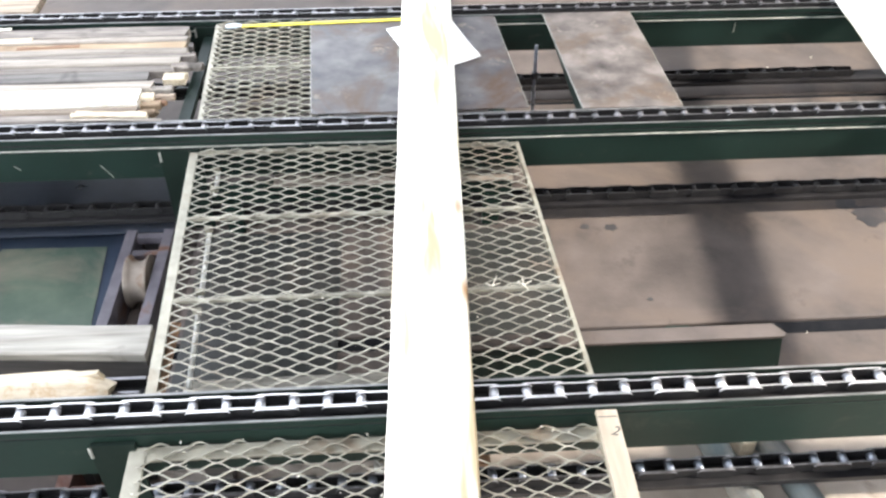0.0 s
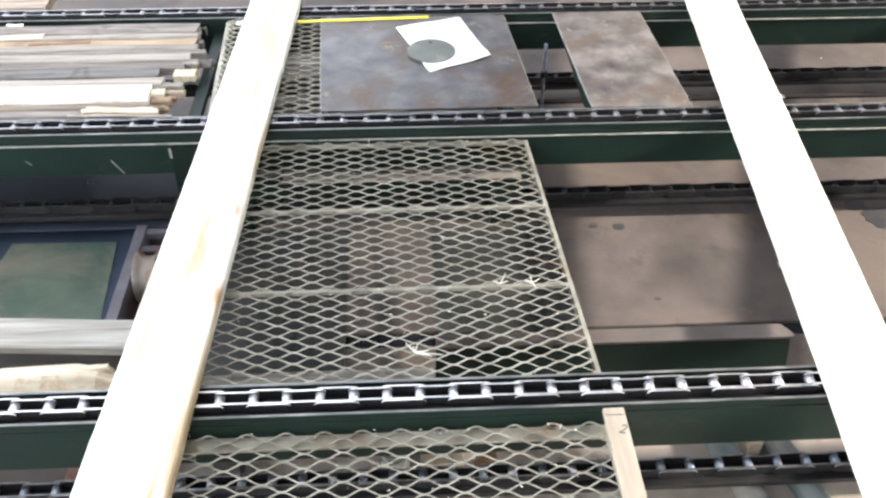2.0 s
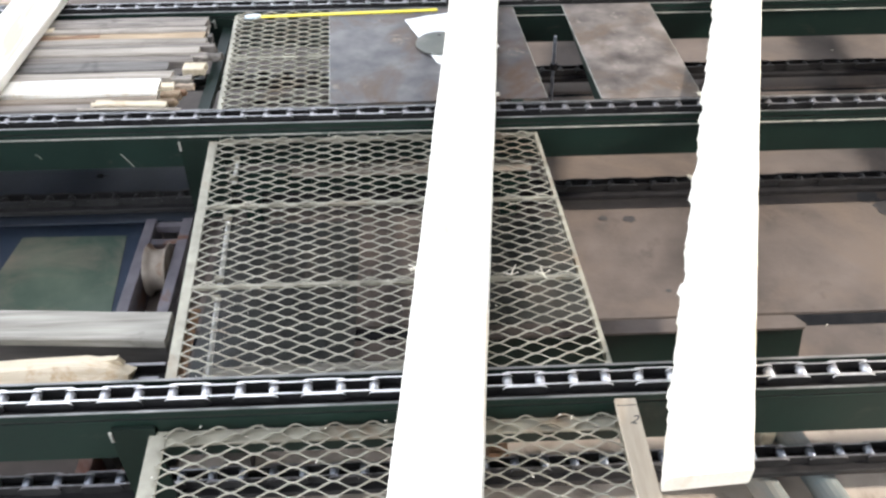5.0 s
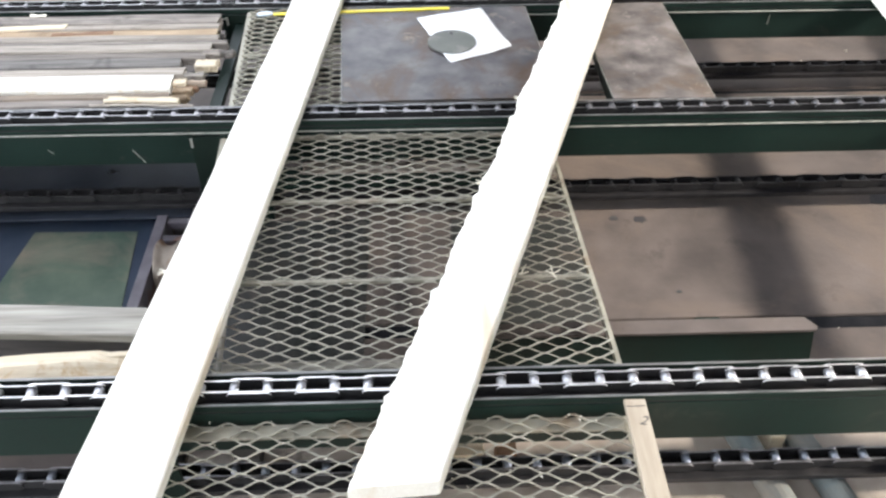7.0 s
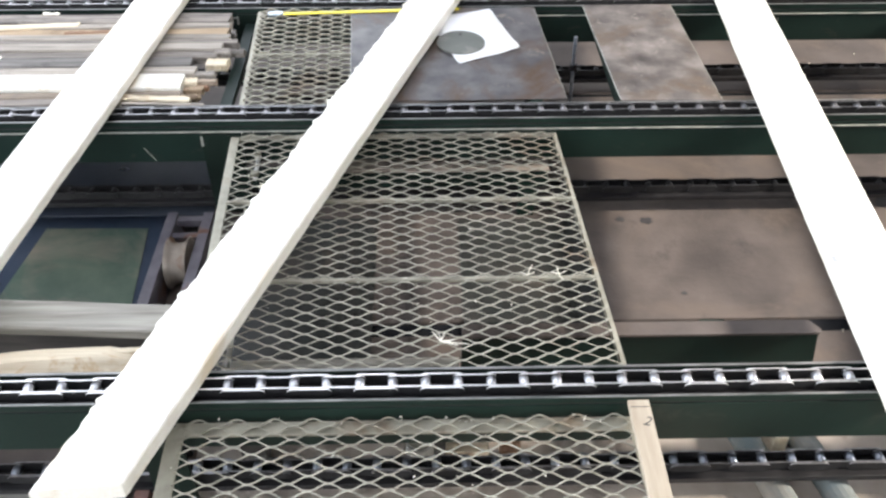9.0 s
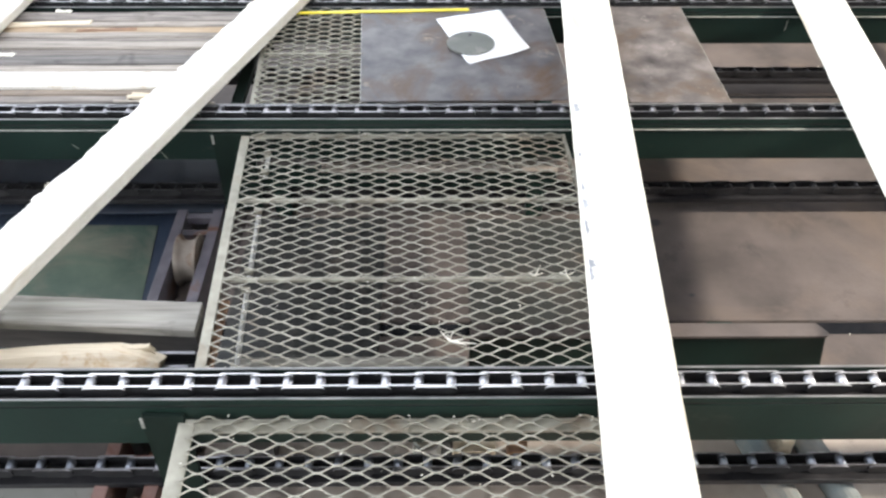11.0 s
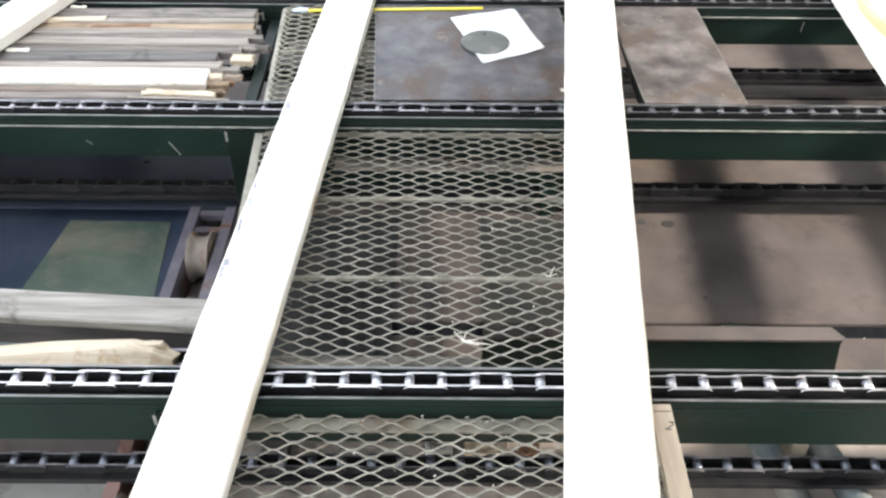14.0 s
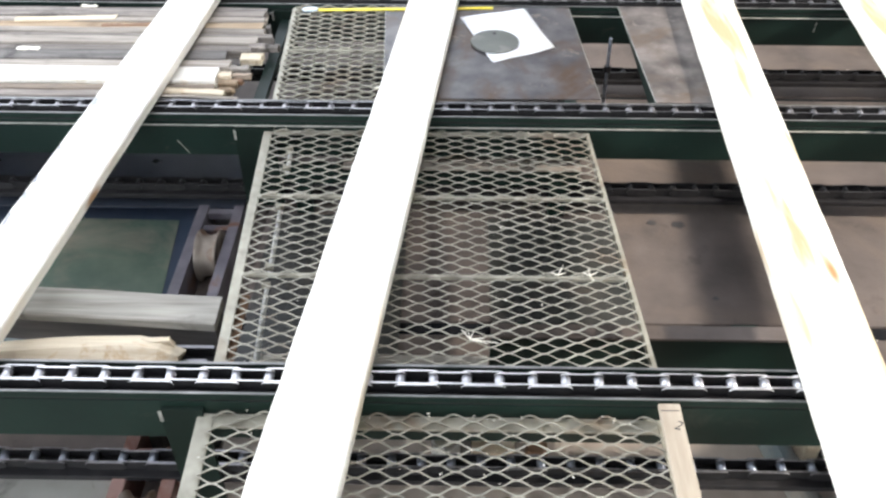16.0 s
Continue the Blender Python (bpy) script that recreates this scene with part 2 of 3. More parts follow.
def add_box(bm, x0, x1, y0, y1, z0, z1, bevel=0.0, m=None):
    r = bmesh.ops.create_cube(bm, size=1.0)
    mm = Matrix.Translation(((x0 + x1) / 2, (y0 + y1) / 2, (z0 + z1) / 2)) @ Matrix.Diagonal((x1 - x0, y1 - y0, z1 - z0, 1))
    bmesh.ops.transform(bm, matrix=(m @ mm) if m else mm, verts=r["verts"])
    if bevel:
        edges = list({e for v in r["verts"] for e in v.link_edges})
        bmesh.ops.bevel(bm, geom=edges, offset=bevel, segments=2, profile=0.6, affect="EDGES")
    return bm


def box(x0, x1, y0, y1, z0, z1, bevel=0.002, m=None):
    return add_box(bmesh.new(), x0, x1, y0, y1, z0, z1, bevel, m)


def add_tube(bm, a, b, r, seg=12, r2=None):
    a, b = Vector(a), Vector(b)
    q = (b - a).to_track_quat("Z", "Y").to_matrix().to_4x4()
    bmesh.ops.create_cone(bm, cap_ends=True, segments=seg, radius1=r, radius2=r if r2 is None else r2, depth=(b - a).length,
                          matrix=Matrix.Translation((a + b) / 2) @ q)
    return bm


def tube(a, b, r, seg=12):
    return add_tube(bmesh.new(), a, b, r, seg)


def prism(outline, axis, lo, hi):
    """A plate of that outline (two coordinates), from lo to hi along axis."""
    bm = bmesh.new()
    put = {"x": lambda u, v, w: (w, u, v), "y": lambda u, v, w: (u, w, v), "z": lambda u, v, w: (u, v, w)}[axis]
    a = [bm.verts.new(put(u, v, lo)) for u, v in outline]
    b = [bm.verts.new(put(u, v, hi)) for u, v in outline]
    bm.faces.new(a[::-1]), bm.faces.new(b)
    for i in range(len(a)):
        j = (i + 1) % len(a)
        bm.faces.new((a[i], a[j], b[j], b[i]))
    bmesh.ops.recalc_face_normals(bm, faces=bm.faces[:])
    return bm


# ---- plan ----
PITCH = 0.0663
SPEED = 0.2806
C2, C3, C4 = 0.0, 1.021, 1.738
END_L, END_R = -6.4, 6.7
FLOOR_Z = -0.45
SLAB_Z = -0.37
BEAM_LOW = -0.15
RETURN_Z = -0.278


# ---- structure ----
def setting():
    bm = box(-14, 14, -9, 14, FLOOR_Z - 0.2, FLOOR_Z, 0)
    tagged(part("floor", bm, FLOOR), "dusty brown-grey concrete floor under the deck", "floor", kind="structure")
    for y0, y1 in ((0.215, 0.470), (0.520, 1.685), (1.715, 13.9)):
        tagged(part("floor_slab", box(-0.46, 13.9, y0, y1, FLOOR_Z - 0.1, SLAB_Z, 0.007), FLOOR), "raised dusty brown-grey concrete slab with a gap for a painted shadow band", "floor", kind="structure")
    # near-black strips in the slab gaps paint in a shadow band
    for y0, y1 in ((0.4705, 0.5195), (1.6855, 1.7145)):
        tagged(part("floor_joint", box(-0.455, 13.9, y0, y1, FLOOR_Z + 0.001, SLAB_Z - 0.010, 0), SHADOW_BAND), "dark strip standing in for a shadow band on the floor", "floor joint", kind="structure")
    # unseen walls and roof, added only to block sun and sky
    tagged(part("wall_back", box(0.8, 6, -3.8, -3.6, FLOOR_Z, 3.5, 0), BLOCKER), "unseen dark wall added to cut sky light", "wall", kind="structure")
    tagged(part("wall_far", box(0.5, 6, 6.0, 6.2, FLOOR_Z, 3.5, 0), BLOCKER), "unseen dark wall added to cut sky light", "wall", kind="structure")
    tagged(part("wall_side", box(8.0, 8.2, -9, 13.9, FLOOR_Z, 3.5, 0), BLOCKER), "unseen dark wall added below a strip of sky to cut side light", "wall", kind="structure")
    tagged(part("ceiling", box(0.5, 5.75, -6.2, 13.0, 3.504, 3.6, 0), BLOCKER), "unseen dark roof added to keep sun off part of the deck", "ceiling", kind="structure")


def conveyor_rail(y, ledge):
    rail = thing("conveyor_rail", "long green painted steel rail carrying a transfer chain", "conveyor rail", "rails of the deck")
    part("beam", box(END_L, END_R, y - 0.042, y + 0.042, BEAM_LOW, -0.034, 0.001), GREEN, rail)
    bed = part("chain_channel", box(END_L, END_R, y - 0.040, y + 0.040, -0.0335, -0.028, 0.0), BLACK_STEEL, rail, "black greasy chain channel")
    for s in (-1, 1):
        lo, hi = sorted((y + s * 0.0360, y + s * 0.0420))
        lip = part("channel_lip", box(END_L, END_R, lo, hi, -0.0275, -0.0125, 0.001), GREEN, bed, "green painted channel lip")
        part("worn_edge", box(END_L, END_R, lo + 0.0005, hi + 0.0004 * s, -0.0122, -0.0100, 0.0008), LIP, lip, "bare worn edge")
    if ledge:
        part("ledge", box(END_L, END_R, y - 0.0475, y - 0.0425, -0.0475, -0.0435, 0.001), PALE_EDGE, rail, "pale worn steel ledge")
    part("return_track", box(END_L, END_R, y - 0.036, y + 0.036, RETURN_Z - 0.044, RETURN_Z - 0.028, 0.002), BLACK_STEEL, rail, "black return track")
    for x in (-5.6, -3.9, -2.2, 2.5, 4.0, 5.5):
        part("leg", box(x - 0.04, x + 0.04, y - 0.030, y + 0.030, FLOOR_Z, BEAM_LOW + 0.001, 0.003), GREEN, rail)
    return rail


def link_meshes():
    """The two kinds of link of a barrel chain."""
    made = {}
    for name, off, thick in (("inner_link", 0.0140, 0.0040), ("outer_link", 0.0184, 0.0040)):
        bm = bmesh.new()
        for s in (-1, 1):
            n, r, pts = 7, 0.0125, []
            for k in range(n):
                a = math.pi / 2 + math.pi * k / (n - 1)
                pts.append((r * math.cos(a), r * math.sin(a)))
            for k in range(n):
                a = -math.pi / 2 + math.pi * k / (n - 1)
                pts.append((PITCH + r * math.cos(a), r * math.sin(a)))
            lo, hi = s * off - thick / 2, s * off + thick / 2
            if name == "outer_link" and s < 0:
                hi += 0.0032
            a = [bm.verts.new((u, lo, v - 0.0135)) for u, v in pts]
            b = [bm.verts.new((u, hi, v - 0.0135)) for u, v in pts]
            bm.faces.new(a), bm.faces.new(b[::-1])
            for i in range(len(a)):
                j = (i + 1) % len(a)
                bm.faces.new((a[j], a[i], b[i], b[j]))
        bmesh.ops.recalc_face_normals(bm, faces=bm.faces[:])
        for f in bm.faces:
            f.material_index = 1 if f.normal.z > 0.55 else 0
        me = bpy.data.meshes.new(name)
        bm.to_mesh(me)
        bm.free()
        made[name] = me
    bm = add_tube(bmesh.new(), (0, -0.0120, -0.0132), (0, 0.0120, -0.0132), 0.0100, 12)
    for f in bm.faces:
        f.smooth = len(f.verts) == 4
    me = bpy.data.meshes.new("barrel")
    bm.to_mesh(me)
    bm.free()
    made["barrel"] = me
    return made


def chain(y, z, phase, x0, steel, label, meshes):
    """A strand of alternating links; barrels stand at phase + k pitches."""
    strand = thing("transfer_chain", label, "chain", "chains of the deck", at=(0, y, z))
    first = math.floor((x0 - phase) / PITCH)
    first -= first % 2
    for k in range(first, first + 124):
        name = "outer_link" if k % 2 == 0 else "inner_link"
        ln = new(name, meshes[name + steel])
        ln.parent, ln.location = strand, (phase + k * PITCH, 0, 0)
        br = new("barrel", meshes["barrel" + steel])
        br.parent = ln
    return strand


LWD, SWD = 0.0756, 0.0337


def expanded_mesh(x0, cells, y0, rows, z, bar=0.0034, tall=0.0085, lean=0.0085, arch=0.25, squeeze=1.0):
    """Expanded metal, cells wide and rows deep: sinuous strands, each bonded to the next at every crest, so that the cut
    ends close in hairpins. Strands are ribbons on edge; lean: how far the lower edge lies behind the upper one."""
    bm = bmesh.new()
    half, fine = LWD / 2, 8
    rng = random.Random(int(1000 * (x0 + y0 + 3)))
    for r in range(2 * rows + 1):
        yc = y0 + r * SWD / 2 * squeeze
        flip = 1 if r % 2 else -1
        prev = None
        for k in range(2 * cells * fine + 1):
            c = 1 - 2 * abs((k / fine) % 2 - 1)
            up = -flip * (arch * math.sin(math.pi / 2 * c) + (1 - arch) * max(-1, min(1, c / 0.88)))
            x, y = x0 + k * half / fine, yc + up * (SWD / 4 - bar * 0.30)
            zz = z + 0.0016 * up + rng.uniform(-0.0002, 0.0002)
            ring = [bm.verts.new(c) for c in ((x, y - bar / 2, zz), (x, y + bar / 2, zz), (x, y + bar / 2 + lean, zz - tall), (x, y - bar / 2 + lean, zz - tall))]
            if prev:
                for i in range(4):
                    j = (i + 1) % 4
                    bm.faces.new((prev[i], prev[j], ring[j], ring[i]))
            else:
                bm.faces.new(ring)
            prev = ring
        bm.faces.new(prev[::-1])
    bmesh.ops.recalc_face_normals(bm, faces=bm.faces[:])
    return bm


def walkway_grate(label, x0, cells, y0, panels, rows, z, skew, turn_y, rim=(0.02, 0.02, 0.006), far_strip=None, near_strip=None, lean=0.0085, tall=0.008, sides=(True, True), drop=0.0115, arch=0.25):
    """Panels of expanded metal side by side, welded on flat bars. rim: how far the side bars stand out and in from the cut ends."""
    g = thing("walkway_grate", label, "grating", "gratings between the rails")
    x1, deep = x0 + cells * LWD, rows * SWD
    y1 = y0 + panels * deep
    sh = Matrix(((1, skew, 0, -skew * turn_y), (0, 1, 0, 0), (0, 0, 1, 0), (0, 0, 0, 1)))

    def sheared(bm):
        bmesh.ops.transform(bm, matrix=sh, verts=bm.verts[:])
        return bm

    for k in range(panels):
        part("mesh_panel", sheared(expanded_mesh(x0, cells, y0 + k * deep + 0.004, rows, z + 0.0006 * (k % 2), lean=lean, tall=tall, arch=arch, squeeze=1.0 if panels < 3 else 0.978)), GRATE, g)
    low = z - drop
    near, far = (near_strip or y0 - 0.01), (far_strip[1] if far_strip else y1)
    for side, here in zip((-1, 1), sides):
        if not here:
            continue
        e, out = (x0, rim[0]) if side < 0 else (x1, rim[1])
        a, b = sorted((e + side * out, e - side * rim[2]))
        bar = part("side_bar", sheared(box(a, b, near, far, low - 0.006, low, 0.001)), GRATE, g)
        a, b = sorted((e + side * out, e + side * (out - 0.005)))
        part("side_flange", sheared(box(a, b, near, far, low - 0.034, low - 0.0063, 0.0008)), GRATE, bar)
    if far_strip:
        part("end_bar", sheared(box(x0 + rim[2] + 0.001, x1 - rim[2] - 0.001, far_strip[0], far_strip[1], low - 0.006, low - 0.0005, 0.001)), GRATE, g)
    for k in range(1, panels):
        y = y0 + k * deep + 0.002
        part("cross_bar", sheared(box(x0 + rim[2] + 0.001, x1 - rim[2] - 0.001, y - 0.0035, y + 0.0055, z - 0.0130, z - 0.0035, 0.001)), GRATE, g)
    return g


def hanger_plate(x0, x1, y, z0, z1):
    h = thing("hanger_plate", "green painted steel hanger plate with chipped edge", "bracket", "hangers on the rails")
    pl = part("plate", prism([(x0, z0), (x1, z0), (x1, z1), (x0 + 0.004, z1), (x0, z1 - 0.006)], "y", y - 0.010, y), GREEN_SHADE, h)
    part("chipped_edge", box(x0 - 0.002, x0 + 0.0045, y - 0.0125, y - 0.0095, z1 - 0.035, z1 - 0.004, 0.0008), PALE_EDGE, pl, "chipped pale edge")
    return h


def idler(x, y, z, y0, y1, steel):
    """Two rusty channels on edge with a spool roller between them."""
    d = thing("idler_roller", "rusty steel frame holding a worn spool roller", "roller", "idlers under the deck")
    for s in (-1, 1):
        part("side_channel", box(x + s * 0.055 - 0.016, x + s * 0.055 + 0.016, y0, y1, z - 0.10, z + 0.012, 0.003), steel, d)
    for yy in (y1 - 0.02, y1 - 0.10):
        part("tie_bar", box(x - 0.039, x + 0.039, yy - 0.012, yy + 0.012, z - 0.02, z + 0.004, 0.002), steel, d)
    bm = bmesh.new()
    prof = [(-0.032, 0.075), (-0.028, 0.078), (-0.018, 0.064), (0, 0.060), (0.018, 0.064), (0.028, 0.078), (0.032, 0.075)]
    rings = [[bm.verts.new((u, r * math.cos(a), r * math.sin(a))) for a in [2 * math.pi * k / 28 for k in range(28)]] for u, r in prof]
    for a, b in zip(rings, rings[1:]):
        for i in range(28):
            j = (i + 1) % 28
            f = bm.faces.new((a[i], a[j], b[j], b[i]))
            f.smooth = True
    bm.faces.new(rings[0][::-1]), bm.faces.new(rings[-1])
    bmesh.ops.recalc_face_normals(bm, faces=bm.faces[:])
    bmesh.ops.transform(bm, matrix=Matrix.Translation((x, y, z - 0.028)), verts=bm.verts[:])
    spool = part("spool", bm, PULLEY, d, "pale worn spool")
    part("axle", tube((x - 0.06, y, z - 0.028), (x + 0.06, y, z - 0.028), 0.012), BLACK_STEEL, spool)
    for yy in (y0 + 0.03, y1 - 0.03):
        part("foot", box(x - 0.06, x + 0.06, yy - 0.025, yy + 0.025, FLOOR_Z, z - 0.099, 0.003), steel, d)
    return d


def rough_bar(x0, x1, y0, y1, z0, z1, seed, skew=0.0, ragged=0.0, segs=14, wob=0.002):
    """A sawn stick along x with a slightly uneven body and a ragged right end."""
    rng = random.Random(seed)
    bm = bmesh.new()
    rings = []
    for k in range(segs + 1):
        t = k / segs
        x = x0 + (x1 - x0) * t
        c = skew * (x - x1)
        w = [rng.uniform(-wob, wob) for _ in range(8)]
        dx = [rng.uniform(-ragged, 0) if k == segs else 0 for _ in range(8)]
        b = 0.003
        ys = (y0, y0 + b, y1 - b, y1, y1, y1 - b, y0 + b, y0)
        zs = (z1 - b, z1, z1, z1 - b, z0 + b, z0, z0, z0 + b)
        rings.append([bm.verts.new((x + dx[i], ys[i] + c + w[i] * 0.6, zs[i] + w[i] * 0.4)) for i in range(8)])
    for a, b in zip(rings, rings[1:]):
        for i in range(8):
            j = (i + 1) % 8
            bm.faces.new((a[i], a[j], b[j], b[i]))
    bm.faces.new(rings[0][::-1]), bm.faces.new(rings[-1])
    bmesh.ops.recalc_face_normals(bm, faces=bm.faces[:])
    return bm


def stickers():
    """Loose sticks laid along the rails between the far two."""
    rng = random.Random(5)
    label = "rough sawn wooden stick in a loose pile between the rails"
    k = 0
    # near edge, far edge, right end, top, wood
    for y0, y1, end, z, m in ((1.082, 1.116, -0.765, -0.013, STICK_GREY), (1.118, 1.124, -0.62, -0.020, STICK_GREY), (1.126, 1.158, -0.60, -0.016, STICK), (1.160, 1.243, -0.598, -0.006, LUMBER),
                              (1.250, 1.294, -0.572, -0.009, STICK_PALE), (1.306, 1.362, -0.600, -0.011, STICK_DARK), (1.366, 1.400, -0.530, -0.014, STICK_GREY), (1.402, 1.446, -0.520, -0.006, STICK_PALE),
                              (1.450, 1.474, -0.472, -0.012, STICK_GREY), (1.476, 1.506, -0.505, -0.007, STICK_PALE), (1.510, 1.555, -0.519, -0.012, STICK_TAN), (1.557, 1.586, -0.515, -0.007, STICK_PALE), (1.590, 1.655, -0.522, -0.006, STICK_GREY)):
        skew = rng.uniform(-0.004, 0.008)
        ob = part("wood_stick", rough_bar(-2.6 - rng.uniform(0, 0.5), end, y0, y1, z - 0.030, z, 50 + k, skew, 0.012, wob=0.0030), m)
        tagged(ob, label if m not in (STICK_GREY, STICK_DARK) else "weathered grey wooden stick in a loose pile between the rails", "wood stick", "sticks in the pile")
        k += 1
    # broken ends, splits and bark on and between the sticks
    for end, long, y0, w, z, thick, m in ((-0.556, 0.215, 1.084, 0.026, -0.006, 0.018, WEDGE), (-0.690, 0.09, 1.096, 0.014, -0.004, 0.010, WEDGE), (-0.514, 0.30, 1.058, 0.009, -0.004, 0.006, STICK_PALE),
                                          (-0.560, 0.045, 1.196, 0.034, -0.012, 0.026, WEDGE), (-0.540, 0.06, 1.170, 0.024, -0.020, 0.022, STICK_TAN), (-0.545, 0.07, 1.140, 0.022, -0.028, 0.02, STICK_TAN),
                                          (-0.524, 0.05, 1.188, 0.016, -0.024, 0.016, RUST_RED), (-0.498, 0.08, 1.214, 0.018, -0.018, 0.018, STICK), (-0.512, 0.07, 1.250, 0.026, -0.016, 0.02, STICK_PALE),
                                          (-0.485, 0.075, 1.318, 0.040, -0.018, 0.026, WEDGE), (-0.484, 0.06, 1.380, 0.028, -0.010, 0.022, STICK_GREY), (-0.446, 0.05, 1.392, 0.024, -0.016, 0.02, STICK_GREY),
                                          (-0.500, 0.012, 1.53, 0.03, -0.020, 0.02, STICK_DARK), (-1.02, 0.34, 1.560, 0.026, -0.003, 0.010, WEDGE), (-0.86, 0.20, 1.524, 0.020, -0.009, 0.008, RUST_RED),
                                          (-1.20, 0.08, 1.346, 0.018, -0.006, 0.006, CHIP), (-1.11, 0.06, 1.646, 0.012, -0.001, 0.005, CHIP)):
        ob = part("wood_stick", rough_bar(end - long, end, y0, y0 + w, z - thick, z, 90 + k, rng.uniform(-0.06, 0.06), 0.016, segs=8, wob=0.0035), m)
        tagged(ob, "short split wooden offcut on the stick pile", "wood stick", "sticks in the pile")
        k += 1
    sup = thing("stick_support", "dark green steel bar under the stick pile", "support bar", "bars under the sticks")
    part("bar", box(-0.70, -0.66, C3 + 0.043, C4 - 0.048, -0.085, -0.0505, 0.002), GREEN, sup)
    for x in (-1.6, -2.5):
        copy_thing(sup, pose(x + 0.68, 0, 0))


def steel_plate(name, label, quad, z, thick, m):
    bm = prism(quad, "z", z - thick, z)
    bmesh.ops.bevel(bm, geom=bm.edges[:], offset=0.0012, segments=1, affect="EDGES")
    st = thing(name, label, "steel plate")
    sheet = part("sheet", bm, m, st)
    for (ax, ay), (bx, by) in ((quad[0], quad[3]), (quad[1], quad[2])):
        d = Vector((bx - ax, by - ay, 0))
        way = pose(ax, ay, z - thick / 2, 0, 0, math.degrees(math.atan2(d.y, d.x)))
        part("sheared_edge", box(0.004, d.length - 0.004, -0.0012, 0.0012, -thick * 0.36, thick * 0.36, 0.0004, way), PALE_EDGE, sheet, "bare sheared edge")
    return st


def bent_sheet(quad, z, lift):
    """A sheet of paper with one corner curling."""
    bm = bmesh.new()
    n = 10
    a, b, c, d = [Vector((*p, 0)) for p in quad]
    grid = []
    for i in range(n + 1):
        row = []
        for j in range(n + 1):
            u, v = i / n, j / n
            p = (a * (1 - u) + b * u) * (1 - v) + (d * (1 - u) + c * u) * v
            row.append(bm.verts.new((p.x, p.y, z + lift * max(0, u - v + 0.0) ** 3 + 0.002 * math.sin(5 * u + 3 * v) ** 2)))
        grid.append(row)
    for i in range(n):
        for j in range(n):
            f = bm.faces.new((grid[i][j], grid[i + 1][j], grid[i + 1][j + 1], grid[i][j + 1]))
            f.smooth = True
    bmesh.ops.recalc_face_normals(bm, faces=bm.faces[:])
    r = bmesh.ops.extrude_face_region(bm, geom=bm.faces[:])
    bmesh.ops.translate(bm, vec=(0, 0, 0.0012), verts=[v for v in r["geom"] if isinstance(v, bmesh.types.BMVert)])
    bmesh.ops.recalc_face_normals(bm, faces=bm.faces[:])
    return bm


def far_bay():
    walkway_grate("dusty expanded-metal grating panel beside the stick pile", -0.420, 5, 1.064, 2, 9, -0.008, -0.046, 1.40, rim=(0.012, 0.012, 0.004), lean=0.0045, sides=(True, False), far_strip=(1.672, 1.688))
    sup = thing("stick_support", "dark green steel bar under the far grating", "support bar", "bars under the sticks")
    for x, top in ((-0.475, -0.062), (-0.05, -0.0080), (0.46, -0.0080), (0.735, -0.0165), (0.945, -0.0165)):
        part("bar", box(x - 0.018, x + 0.018, C3 + 0.043, C4 - 0.0485, -0.085, top, 0.002), GREEN, sup)
    hanger_plate(-0.520, -0.446, C4 - 0.044, -0.20, -0.030)
    steel_plate("steel_plate", "brown stained flat steel plate lying across the rails", [(-0.088, 1.066), (0.549, 1.073), (0.510, 1.676), (-0.121, 1.676)], -0.004, 0.0035, PLATE)
    steel_plate("steel_strip", "grey scuffed steel strip bridging two rails", [(0.711, 1.068), (1.009, 1.064), (0.992, 1.700), (0.685, 1.700)], -0.009, 0.007, PLATE_GREY)
    pin = thing("steel_pin", "upright thin dark steel pin beside the plate", "steel pin")
    rod = part("rod", tube((0.634, 1.452, SLAB_Z + 0.001), (0.628, 1.456, -0.005), 0.0055), CHAIN_MID, pin)
    part("collar", tube((0.630, 1.4547, -0.125), (0.6298, 1.4549, -0.105), 0.012), BLACK_STEEL, rod)
    rule = thing("folding_rule", "yellow measuring rule lying at the plate edge", "measuring rule")
    lie = pose(-0.05, 1.648, -0.0036, 0, 0, 2.6)
    part("blade", box(-0.300, 0.300, -0.008, 0.008, 0.0, 0.0035, 0.001, lie), YELLOW, rule)
    part("end_cap", prism([(-0.352, -0.010), (-0.318, -0.011), (-0.301, -0.004), (-0.301, 0.007), (-0.325, 0.014), (-0.350, 0.009)], "z", 0.0, 0.007), CAP, rule, "pale blue end cap").matrix_basis = lie
    sheet = thing("paper_sheet", "white paper sheets lying on the steel plate", "paper")
    quad = [(0.234, 1.291), (0.431, 1.379), (0.355, 1.655), (0.137, 1.588)]
    part("sheet", bent_sheet(quad, -0.0026, 0.012), PAPER, sheet)
    part("sheet", bent_sheet([(x + 0.006, y - 0.007) for x, y in quad], -0.0037, 0.007), PAPER, sheet)
    disc = thing("round_disc", "round grey metal disc lying on the paper", "disc", at=(0.248, 1.409, 0.0036))
    bm = bmesh.new()
    bmesh.ops.create_cone(bm, cap_ends=True, segments=56, radius1=0.0775, radius2=0.0775, depth=0.004)
    bmesh.ops.bevel(bm, geom=[e for e in bm.edges if abs(e.verts[0].co.z - e.verts[1].co.z) < 1e-6], offset=0.001, segments=1, affect="EDGES")
    blade = part("blade", bm, DISC, disc)
    part("centre_hole", tube((0.0, 0.052, 0.0012), (0.0, 0.052, 0.0028), 0.006), BLACK_STEEL, blade, "dark notch")


